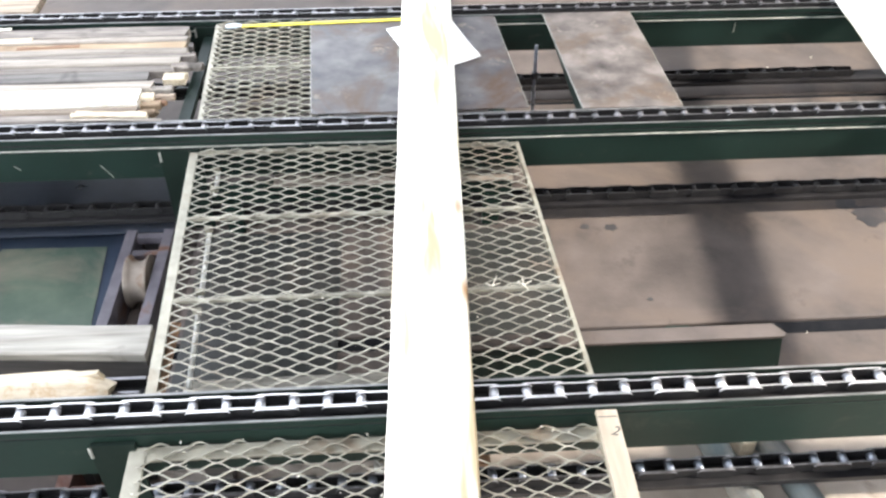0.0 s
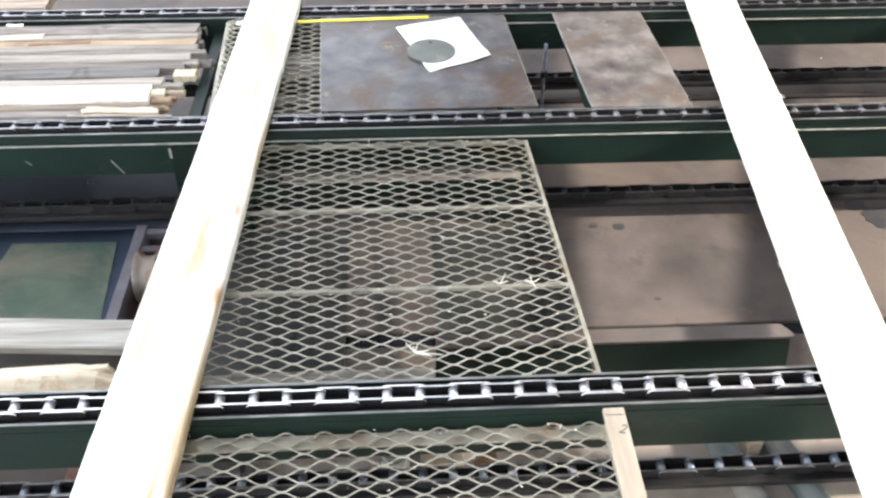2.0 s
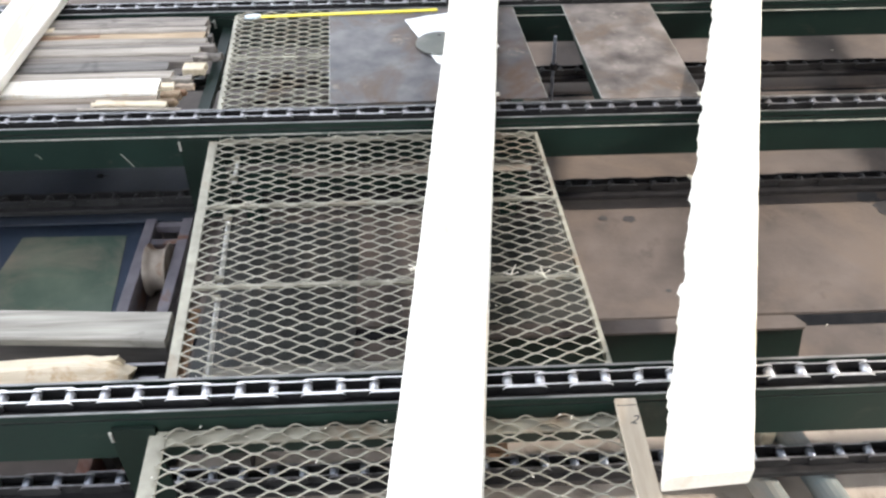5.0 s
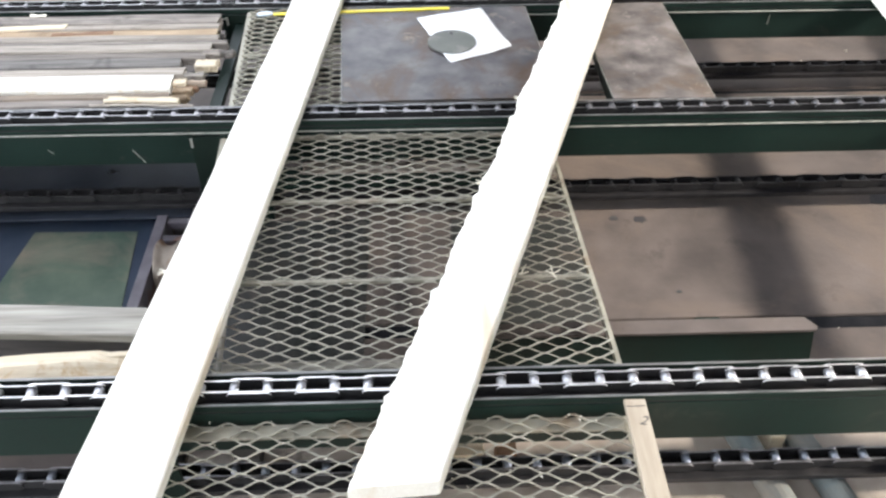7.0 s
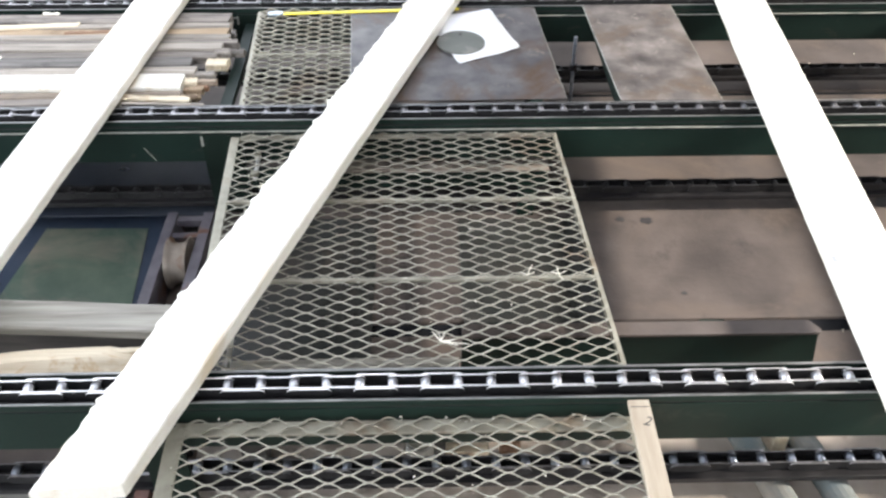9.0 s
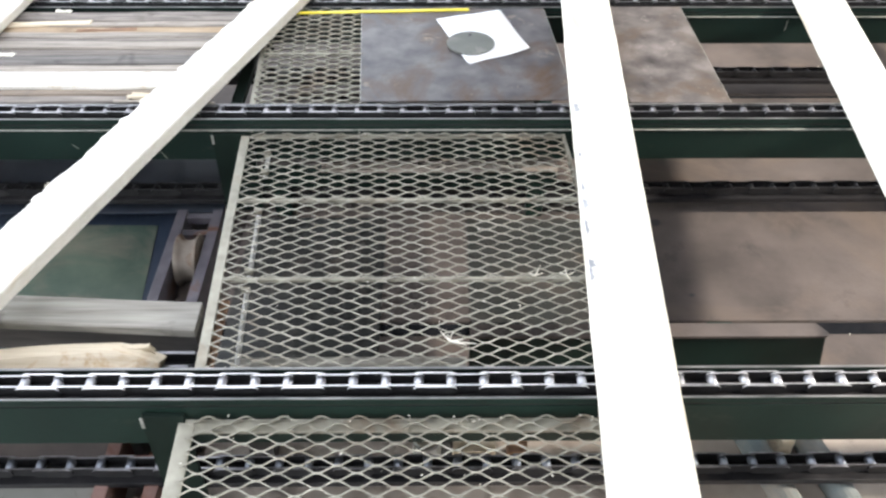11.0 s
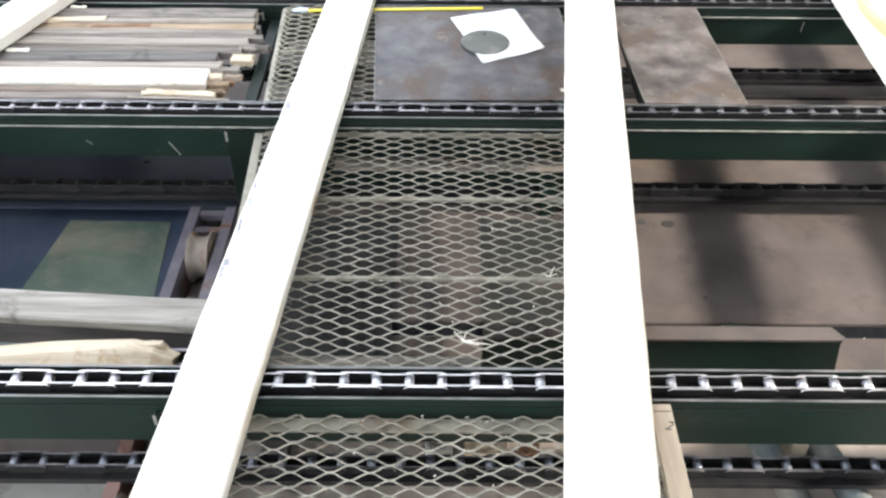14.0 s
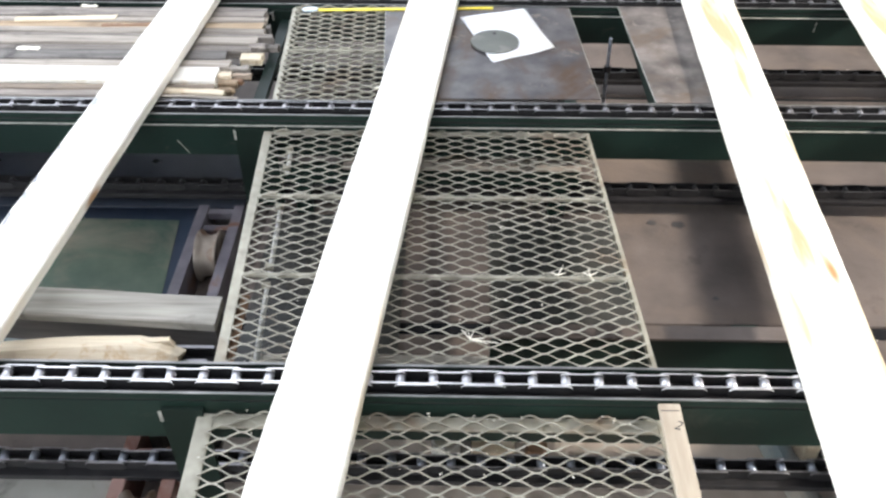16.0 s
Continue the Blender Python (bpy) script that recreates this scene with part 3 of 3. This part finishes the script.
def middle_bay():
    walkway_grate("dusty galvanised expanded-metal walkway grating", -0.4065, 12, 0.047, 3, 9, -0.047, -0.052, 0.96, rim=(0.022, 0.009, 0.002), far_strip=(0.958, 0.975))
    rb = thing("rusty_bar", "flat rusty bar under the grating edge", "steel bar")
    part("bar", box(-0.372, -0.350, 0.06, 0.31, -0.0835, -0.079, 0.001), RUST_RED, rb)
    hanger_plate(-0.515, -0.40, C3 - 0.044, -0.33, -0.052)
    # stub beam below the grating
    stub = thing("stub_beam", "short green steel beam with a dusty top and slanted end", "steel beam")
    part("web", prism([(0.21, -0.30), (1.062, -0.30), (1.035, -0.125), (0.21, -0.125)], "y", 0.228, 0.245), GREEN, stub)
    part("top_flange", prism([(0.21, 0.224), (1.036, 0.224), (1.043, 0.234), (1.022, 0.266), (0.21, 0.266)], "z", -0.124, -0.117), FLOOR, stub, "dusty top flange")
    for x in (0.30, 0.80):
        part("leg", box(x - 0.03, x + 0.03, 0.247, 0.28, SLAB_Z, -0.125, 0.003), GREEN, stub)
    pale = thing("pale_board", "pale dusty board under the grating", "board")
    part("board", rough_bar(-0.34, 0.205, 0.062, 0.21, -0.20, -0.165, 7, 0.0, 0.004), GREY_WOOD, pale)
    for x in (-0.28, 0.14):
        part("block", box(x - 0.03, x + 0.03, 0.09, 0.18, FLOOR_Z, -0.201, 0.003), DARK_WOOD, pale)
    for x0, y0, x1, y1 in ((-0.342, 0.890, -0.337, 0.790), (-0.330, 0.640, -0.316, 0.375), (-0.315, 0.345, -0.297, 0.055)):
        pipe = thing("pipe", "thin pale pipe running under the grating", "pipe", "pipes under the grating")
        part("tube", tube((x0, y0, -0.078), (x1, y1, -0.078), 0.0062), PIPE, pipe)
        for t in (0.06, 0.94):
            part("clip", box(x0 + (x1 - x0) * t - 0.010, x0 + (x1 - x0) * t + 0.010, y0 + (y1 - y0) * t - 0.004, y0 + (y1 - y0) * t + 0.004, -0.0715, -0.0555, 0.001), GRATE, pipe)
    # left of the grating: old planks, a split slab, a dark angle, an idler
    plank = thing("old_plank", "weathered grey plank on dark timber beside the grating", "plank")
    part("top_board", rough_bar(-2.4, -0.425, 0.246, 0.338, -0.138, -0.112, 11, -0.065, 0.004), GREY_WOOD, plank)
    part("timber", rough_bar(-2.4, -0.43, 0.254, 0.331, -0.215, -0.1385, 12, -0.065, 0.004), DARK_WOOD, plank, "dark timber")
    for x in (-0.6, -2.1):
        part("block", box(x - 0.05, x + 0.05, 0.264 - 0.065 * (x + 0.43), 0.314 - 0.065 * (x + 0.43), FLOOR_Z, -0.2155, 0.003), DARK_WOOD, plank)
    slab = thing("split_slab", "split yellow wood slab with a torn end", "wood slab")
    bm = bmesh.new()
    rng = random.Random(3)
    rings = []
    for k in range(17):
        t = k / 16
        x = -1.25 + 0.765 * t
        top = -0.108 + 0.018 * math.sin(t * 2.6) - 0.03 * max(0, t - 0.92) * 12
        yb = 0.052 + 0.075 * t
        yf = yb + 0.088 - 0.03 * max(0, t - 0.85) * 5
        rings.append([bm.verts.new((x + (rng.uniform(-0.02, 0.02) if k == 16 else 0), yy, zz + rng.uniform(-0.002, 0.002)))
                      for yy, zz in ((yb, -0.17), (yb, top - 0.022), ((yb + yf) / 2, top), (yf, top - 0.012), (yf, -0.17))])
    for a, b in zip(rings, rings[1:]):
        for i in range(5):
            j = (i + 1) % 5
            bm.faces.new((a[i], a[j], b[j], b[i]))
    bm.faces.new(rings[0]), bm.faces.new(rings[-1])
    bmesh.ops.recalc_face_normals(bm, faces=bm.faces[:])
    part("slab", bm, WEDGE, slab)
    part("sliver", rough_bar(-0.75, -0.50, 0.186, 0.200, -0.130, -0.103, 17, 0.10, 0.02, wob=0.004), WEDGE, slab)
    for x in (-0.60, -1.15):
        part("block", box(x - 0.03, x + 0.03, 0.12 + 0.1 * (x + 0.5), 0.18 + 0.1 * (x + 0.5), FLOOR_Z, -0.1715, 0.003), DARK_WOOD, slab)
    ang = thing("angle_bar", "short black steel angle below the grating", "angle bar")
    part("leg_flat", box(-0.53, -0.42, 0.125, 0.215, -0.185, -0.178, 0.002), BLACK_STEEL, ang)
    up = part("leg_up", box(-0.53, -0.42, 0.206, 0.215, -0.1775, -0.152, 0.002), BLACK_STEEL, ang)
    part("worn_edge", box(-0.53, -0.425, 0.2065, 0.2145, -0.1515, -0.149, 0.0008), CHAIN_DULL, up, "bare worn edge")
    lip = part("leg_near", box(-0.52, -0.43, 0.172, 0.180, -0.1775, -0.160, 0.002), BLACK_STEEL, ang)
    part("worn_edge", box(-0.52, -0.435, 0.1725, 0.1795, -0.1595, -0.157, 0.0008), CHAIN_DULL, lip, "bare worn edge")
    part("post", box(-0.50, -0.45, 0.15, 0.20, FLOOR_Z, -0.1855, 0.002), BLACK_STEEL, ang)
    pan = thing("drip_pan", "dark sheet-metal pan under the deck with bluish reflection in its colour", "metal pan")
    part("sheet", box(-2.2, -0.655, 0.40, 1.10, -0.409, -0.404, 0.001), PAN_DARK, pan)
    for yy in (0.415, 0.955):
        part("bearer", box(-2.15, -0.72, yy - 0.02, yy + 0.02, FLOOR_Z, -0.4095, 0.002), DARK_WOOD, pan)
    # added sheet in the outline of the greenish reflection
    pane = thing("plastic_sheet", "sheet with a mottled green reflection put in its colour, lying in the dark pan", "plastic sheet")
    part("sheet", prism([(-1.13, 0.42), (-0.690, 0.42), (-0.742, 0.975), (-1.060, 0.980)], "z", -0.4035, -0.4005), GLOSS, pane)
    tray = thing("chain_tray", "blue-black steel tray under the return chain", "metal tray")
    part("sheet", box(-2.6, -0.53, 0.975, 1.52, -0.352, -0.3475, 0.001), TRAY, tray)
    for x in (-0.62, -2.4):
        part("bearer", box(x - 0.02, x + 0.02, 1.0, 1.5, FLOOR_Z, -0.3525, 0.002), DARK_WOOD, tray)
    idler(-0.595, 0.78, -0.345, 0.40, 0.97, RUST)
    # added dark sheets: the shade below the walkway, put into colour
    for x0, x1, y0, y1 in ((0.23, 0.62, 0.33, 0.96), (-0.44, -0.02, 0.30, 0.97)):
        sh = thing("floor_sheet", "dark sheet standing in for the shaded floor under the walkway", "steel sheet", "sheets under the walkway")
        part("sheet", box(x0, x1, y0, y1, SLAB_Z + 0.0005, SLAB_Z + 0.004, 0.001), SHADE_SHEET, sh)
    # dusty cross member under the far end of the grating
    cr = thing("cross_member", "dark green cross member under the walkway", "steel beam")
    part("web", box(-0.40, 0.50, 0.985, 1.005, -0.26, -0.19, 0.002), GREEN, cr)
    part("top_flange", box(-0.21, 0.50, 0.965, 1.030, -0.1895, -0.184, 0.001), PAN_BROWN, cr, "dusty top flange")
    for x in (-0.34, 0.44):
        part("leg", box(x - 0.025, x + 0.025, 0.98, 1.01, SLAB_Z, -0.261, 0.002), GREEN, cr)


def near_bay():
    walkway_grate("dusty expanded-metal walkway grating with wide border", -0.363, 12, -0.0615 - 17 * SWD, 1, 17, -0.054, -0.03, -0.10, rim=(0.024, 0.024, 0.010), far_strip=(-0.078, -0.045), lean=0.0045, drop=0.0135, arch=0.75)
    hanger_plate(-0.462, -0.375, C2 - 0.044, -0.36, -0.047)
    slat = thing("pine_strip", "planed pale wooden strip with a pencil mark", "wood strip")
    tilt = pose(0, -0.046, -0.014, 4.2)
    bm = prism([(0.534, -0.50), (0.580, -0.50), (0.569, 0.0), (0.527, 0.0)], "z", -0.011, 0.0)
    bmesh.ops.bevel(bm, geom=bm.edges[:], offset=0.0012, segments=1, affect="EDGES")
    bmesh.ops.transform(bm, matrix=tilt, verts=bm.verts[:])
    strip = part("strip", bm, SLAT, slat)
    part("pencil_line", box(0.529, 0.566, -0.0185, -0.0165, 0.0001, 0.0006, 0, tilt), PENCIL, strip, "pencil line")
    cu = bpy.data.curves.new("numeral", "FONT")
    cu.body, cu.size, cu.extrude, cu.align_x, cu.shear = "2", 0.030, 0.0003, "CENTER", 0.35
    tx = new("numeral", cu)
    dg = bpy.context.evaluated_depsgraph_get()
    me = bpy.data.meshes.new_from_object(tx.evaluated_get(dg))
    bpy.data.objects.remove(tx)
    me.materials.clear()
    me.materials.append(PENCIL)
    num = new("numeral", me)
    num.parent = strip
    num.matrix_basis = tilt @ pose(0.553, -0.060, 0.0004, 0, 0, -14)
    tagged(num, "handwritten pencil numeral")
    idler(-0.555, -0.13, -0.325, -0.55, 0.14, RUST_WARM)
    low = thing("drip_pan", "dusty pale sheet-metal pan under the near rail", "metal pan")
    part("sheet", box(-2.0, -0.66, -0.60, 0.055, -0.415, -0.410, 0.001), DUSTY, low)
    for yy in (-0.5, 0.02):
        part("bearer", box(-1.95, -0.70, yy - 0.02, yy + 0.02, FLOOR_Z, -0.4155, 0.002), DARK_WOOD, low)
    # a pale sheet with pipes and blocks on it, seen past the return chain
    sheet = thing("drip_pan", "dusty brown sheet-metal pan under the near walkway", "metal pan")
    part("sheet", box(-0.43, 1.75, -0.62, 0.205, -0.415, -0.410, 0.001), PAN_BROWN, sheet)
    for yy in (-0.5, 0.17):
        part("bearer", box(-0.40, 1.70, yy - 0.02, yy + 0.02, FLOOR_Z, -0.4155, 0.002), DARK_WOOD, sheet)
    for x in (0.885, 1.02):
        p = thing("floor_pipe", "dusty teal pipe lying on the brown pan", "pipe", "pipes on the pan")
        part("tube", tube((x - 0.01, 0.19, -0.3765), (x + 0.16, -0.56, -0.3765), 0.0330, 18), TEAL, p)
        part("coupling", tube((x + 0.055, -0.10, -0.3765), (x + 0.066, -0.15, -0.3765), 0.0334, 18), GREEN, p)
    bx = thing("wooden_block", "brown wooden block on the brown pan", "wood block")
    part("block", box(0.948, 0.980, 0.09, 0.17, -0.4095, -0.335, 0.004), WEDGE, bx)
    bl = thing("wooden_block", "brown wooden block on the pan under the grating", "wood block")
    part("block", box(0.17, 0.27, 0.06, 0.12, -0.4095, -0.33, 0.004), WEDGE, bl)
    bk = thing("steel_block", "rusty steel block on the pan under the grating", "steel block")
    part("block", box(0.30, 0.345, 0.06, 0.12, -0.4095, -0.33, 0.004), RUST_RED, bk)
    cyl = thing("steel_drum", "small pale steel cylinder on the pan", "steel cylinder")
    part("shell", tube((0.11, 0.09, -0.4095), (0.11, 0.09, -0.32), 0.033, 20), PIPE, cyl)
    part("cap", tube((0.11, 0.09, -0.3195), (0.11, 0.09, -0.314), 0.028, 20), GRATE, cyl)


def beyond():
    """Planks lying beyond the last rail."""
    pl = thing("old_plank", "tan rough plank lying beyond the last rail", "plank")
    part("top_board", rough_bar(-2.6, -1.09, 1.80, 1.95, -0.045, -0.012, 31, -0.01, 0.006), STICK, pl)
    part("timber", rough_bar(-2.55, -1.12, 1.82, 1.93, -0.20, -0.046, 32, -0.01, 0.004), DARK_WOOD, pl, "dark timber")
    for x in (-1.3, -2.4):
        part("block", box(x - 0.05, x + 0.05, 1.84, 1.91, FLOOR_Z, -0.199, 0.003), DARK_WOOD, pl)


def scratches():
    """Bare streaks in the green paint."""
    for x0, z0, x1, z1, y in ((-0.690, -0.100, -0.662, -0.145, C3 - 0.0422), (1.385, -0.060, 1.383, -0.098, C4 - 0.0422), (-0.93, -0.095, -0.915, -0.11, C3 - 0.0422)):
        sc = thing("paint_scratch", "short bare scratch in the green rail paint", "scratch", "scratches on the rails")
        d = Vector((x1 - x0, 0, z1 - z0))
        m = Matrix.Translation(((x0 + x1) / 2, y, (z0 + z1) / 2)) @ pose(0, 0, 0, 0, -math.degrees(math.atan2(d.z, d.x)), 0)
        part("streak", box(-d.length / 2, d.length / 2, -0.0012, 0.0002, -0.0014, 0.0014, 0.0005, m), PALE_EDGE, sc)


def chips():
    """Splinters and sawdust left on gratings and plates."""
    rng = random.Random(21)

    def splinter(parent, x, y, z, length, width, turn, lift=0.0):
        bm = prism([(-length / 2, -width / 2), (length / 2, -width * 0.2), (length / 2, width * 0.3), (-length / 2, width / 2)], "z", 0, 0.0015)
        bmesh.ops.transform(bm, matrix=pose(x, y, z, 0, lift, turn), verts=bm.verts[:])
        part("splinter", bm, CHIP, parent)

    label = "small pale wood splinters caught on the grating"
    for x, y, fan in ((0.160, 0.145, ((125, 0.032), (70, 0.026), (100, 0.018), (-12, 0.062), (-22, 0.040), (4, 0.030), (-8, 0.020))),
                      (0.366, 0.352, ((65, 0.036), (20, 0.020), (150, 0.016))), (0.441, 0.352, ((95, 0.026), (30, 0.022), (150, 0.018), (-70, 0.022)))):
        c = thing("wood_splinters", label, "wood splinters", "splinters on the gratings")
        for turn, long in fan:
            a = math.radians(turn)
            splinter(c, x + math.cos(a) * long / 2, y + math.sin(a) * long / 2, -0.0425, long, 0.0024, turn, -4)
    bm = bmesh.new()
    for _ in range(85):
        side = rng.random()
        if side < 0.45:
            x, y, z = rng.uniform(-0.36, 0.54), rng.choice((-0.05 - rng.random() ** 2 * 0.02, rng.uniform(-0.3, -0.06))), -0.0505
        elif side < 0.93:
            x, y, z = rng.uniform(-0.42, 0.50), rng.choice((0.055 + rng.random() * 0.02, C3 - 0.055 - rng.random() * 0.02, rng.uniform(0.06, 0.95))), -0.0435
        else:
            x, y, z = rng.uniform(-0.1, 0.5), rng.uniform(1.10, 1.65), -0.0134
        s = rng.uniform(0.001, 0.0032)
        bmesh.ops.create_cube(bm, size=1, matrix=pose(x, y, z, 0, 0, rng.uniform(0, 180)) @ Matrix.Diagonal((s * 1.8, s * 0.7, 0.0012, 1)))
    tagged(part("sawdust", bm, CHIP), "scattered pale sawdust and chips", "sawdust", kind="stuff")
    bm = bmesh.new()
    for _ in range(26):
        x, y = rng.uniform(-0.4, 2.2), rng.uniform(0.25, 2.2)
        s = rng.uniform(0.001, 0.004)
        bmesh.ops.create_cube(bm, size=1, matrix=pose(x, y, SLAB_Z + 0.001, 0, 0, rng.uniform(0, 180)) @ Matrix.Diagonal((s * 1.8, s * 0.7, 0.002, 1)))
    tagged(part("floor_chips", bm, CHIP), "scattered chips on the floor", "sawdust", kind="stuff")


def floor_stains():
    """Dark oily marks on the concrete beside the walkway."""
    rng = random.Random(14)
    for x, y, r in ((0.815, 0.945, 0.016), (0.735, 0.955, 0.012), (0.86, 0.62, 0.007), (1.66, 0.96, 0.05), (1.60, 1.02, 0.03), (1.72, 0.86, 0.035)):
        n = 18
        ring = [r * (0.75 + 0.5 * rng.random()) for _ in range(n)]
        shape = [(x + 1.25 * ring[k] * math.cos(2 * math.pi * k / n), y + ring[k] * math.sin(2 * math.pi * k / n)) for k in range(n)]
        tagged(part("oil_stain", prism(shape, "z", SLAB_Z + 0.0003, SLAB_Z + 0.0012), STAIN), "dark oily stain on the concrete floor", "oil stain", "stains on the floor")


def board(x, pace, slope, y0, y1, seed, label, wane=0.0, width=0.167, thick=0.031, wood=LUMBER):
    """A sawn board lying across the chains; wane: depth of a ragged bark-side edge."""
    ob = thing("sawn_board", label, "board", "boards on the chains")
    rng = random.Random(seed)
    bm = bmesh.new()
    n = int((y1 - y0) / (0.011 if wane else 0.03))
    rings = []
    bow = rng.uniform(-0.003, 0.003)
    ripple = 0.0
    for k in range(n + 1):
        t = k / n
        y = y0 + (y1 - y0) * t
        ripple = 0.75 * ripple + rng.uniform(-1, 1) * 0.0016
        c = bow * math.sin(math.pi * t)
        left = -width / 2 + c + ripple * 0.5
        right = width / 2 + c - ripple * 0.3
        if wane:
            left += wane * (0.25 + 0.16 * rng.random() + 0.5 * noise.noise((0, y * 9, 1)) + 0.25 * noise.noise((3, y * 31, 2))) - (0.009 * rng.random() if rng.random() < 0.14 else 0)
        e = 0.004
        cross = [(left, 0.003), (left + e, 0), (right - e, 0), (right, 0.003), (right, thick - e), (right - e, thick), (left + e + wane * 0.5, thick), (left + wane * rng.random() * 0.15, thick - e - wane * 0.3)]
        end = 0.004 * rng.uniform(-1, 1) if k in (0, n) else 0
        rings.append([bm.verts.new((u + slope * y, y + end + slope * 0.2 * (0 if 0 < k < n else u), 0.0012 + w)) for u, w in cross])
    for a, b in zip(rings, rings[1:]):
        for i in range(8):
            j = (i + 1) % 8
            bm.faces.new((a[i], a[j], b[j], b[i]))
    bm.faces.new(rings[0]), bm.faces.new(rings[-1])
    bmesh.ops.recalc_face_normals(bm, faces=bm.faces[:])
    part("timber", bm, wood, ob)
    ob["from"], ob["pace"] = x, pace
    return ob


setting()
for rail_y, with_ledge in ((C2, False), (C3, True), (C4, True)):
    conveyor_rail(rail_y, with_ledge)
far_bay()
middle_bay()
near_bay()
stickers()
beyond()
scratches()
chips()
floor_stains()

LINKS = {}
for ending, link_steel in (("", CHAIN), ("_dull", CHAIN_DULL), ("_low", CHAIN_DULL), ("_dark", CHAIN_DARK)):
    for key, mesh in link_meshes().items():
        mesh.materials.append(BARREL if key == "barrel" and not ending else CHAIN_DULL if key == "barrel" and ending == "_dull" else CHAIN_MID if key == "barrel" and ending == "_low" else CHAIN_DARK)
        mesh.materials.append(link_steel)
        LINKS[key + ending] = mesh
TOP_CHAINS = [chain(y, 0.0, p, -1.85, s, "worn steel barrel chain sliding along a rail", LINKS) for y, p, s in ((C2, 0.0, ""), (C3, -0.057, "_dull"), (C4, 0.02, "_dull"))]
# return strands use darker steel than the upper strands
LOW_CHAINS = [chain(y, RETURN_Z, p, -6.3, s, "dark steel return chain below the rail", LINKS) for y, p, s in ((C2, 0.672, "_low"), (C3, 0.686, "_dark"), (C4, 0.70, "_dark"))]

PLAIN = "fresh pale sawn board lying across the moving chains"
BOARDS = [
    board(0.206, 0.279, 0.044, -0.60, 3.1, 1, "sawn board with yellow heart streaks and small knots", wood=LUMBER_HEART),
    board(1.637, 0.2885, 0.107, -0.62, 3.1, 2, PLAIN),
    board(2.139, 0.282, 0.336, -0.262, 3.0, 3, "fresh pale sawn board with a ragged waney edge", wane=0.017, thick=0.040),
    board(3.675, 0.2856, 0.072, -0.60, 3.1, 4, PLAIN, width=0.163),
    board(4.427, 0.2845, 0.102, -0.62, 3.1, 5, PLAIN),
    board(5.456, 0.285, 0.052, -0.60, 3.1, 6, "sawn board with yellow heart streaks and small knots", wood=LUMBER_HEART),
    board(5.996, 0.285, 0.060, -0.60, 3.1, 7, "sawn board with yellow heart streaks and small knots", wood=LUMBER_HEART),
]

for owner, side, at_y in ((BOARDS[1], 1, 1.045), (BOARDS[4], -1, 1.075), (BOARDS[1], -1, 0.31), (BOARDS[2], -1, 0.62), (BOARDS[2], -1, 1.02)):
    for lean in (-25, 8, 30):
        chip = prism([(0, -0.0012), (0.020, -0.0004), (0.021, 0.0006), (0, 0.0012)], "z", 0.027, 0.0285)
        slope = 0.107 if owner is BOARDS[1] else 0.102 if owner is BOARDS[4] else 0.336
        bmesh.ops.transform(chip, matrix=pose(side * 0.078 + slope * at_y, at_y, 0, 0, 0, lean + (0 if side > 0 else 180)), verts=chip.verts[:])
        part("splinter", chip, CHIP, owner, "loose splinter on the edge")

smudge_rng = random.Random(8)
for y, long in ((0.275, 0.045), (0.31, 0.03), (0.44, 0.06), (0.53, 0.04), (0.60, 0.035), (0.74, 0.02), (0.97, 0.05)):
    w = smudge_rng.uniform(0.008, 0.018)
    shape = [(0.0, -long / 2), (w, -long * 0.2), (w * 0.6, long * 0.1), (w * 0.9, long * 0.35), (0.0, long / 2)]
    smudge = prism(shape, "z", 0.0322, 0.0329)
    bmesh.ops.transform(smudge, matrix=pose(-0.0775 + 0.072 * y, y, 0), verts=smudge.verts[:])
    part("bark_smudge", smudge, BARK, BOARDS[3], "grey bark smudge")


def motions():
    """Chains and boards travel at one steady speed; the return strands run the other way."""
    times = [2.0 * k for k in range(9)]
    for c in TOP_CHAINS:
        y, z = c.location.y, c.location.z
        walk(c, [(t, pose(-SPEED * t, y, z)) for t in times])
    for c in LOW_CHAINS:
        y, z = c.location.y, c.location.z
        walk(c, [(t, pose(SPEED * t, y, z)) for t in times])
    for b in BOARDS:
        walk(b, [(t, pose(b["from"] - b["pace"] * t, 0, 0)) for t in times])


motions()
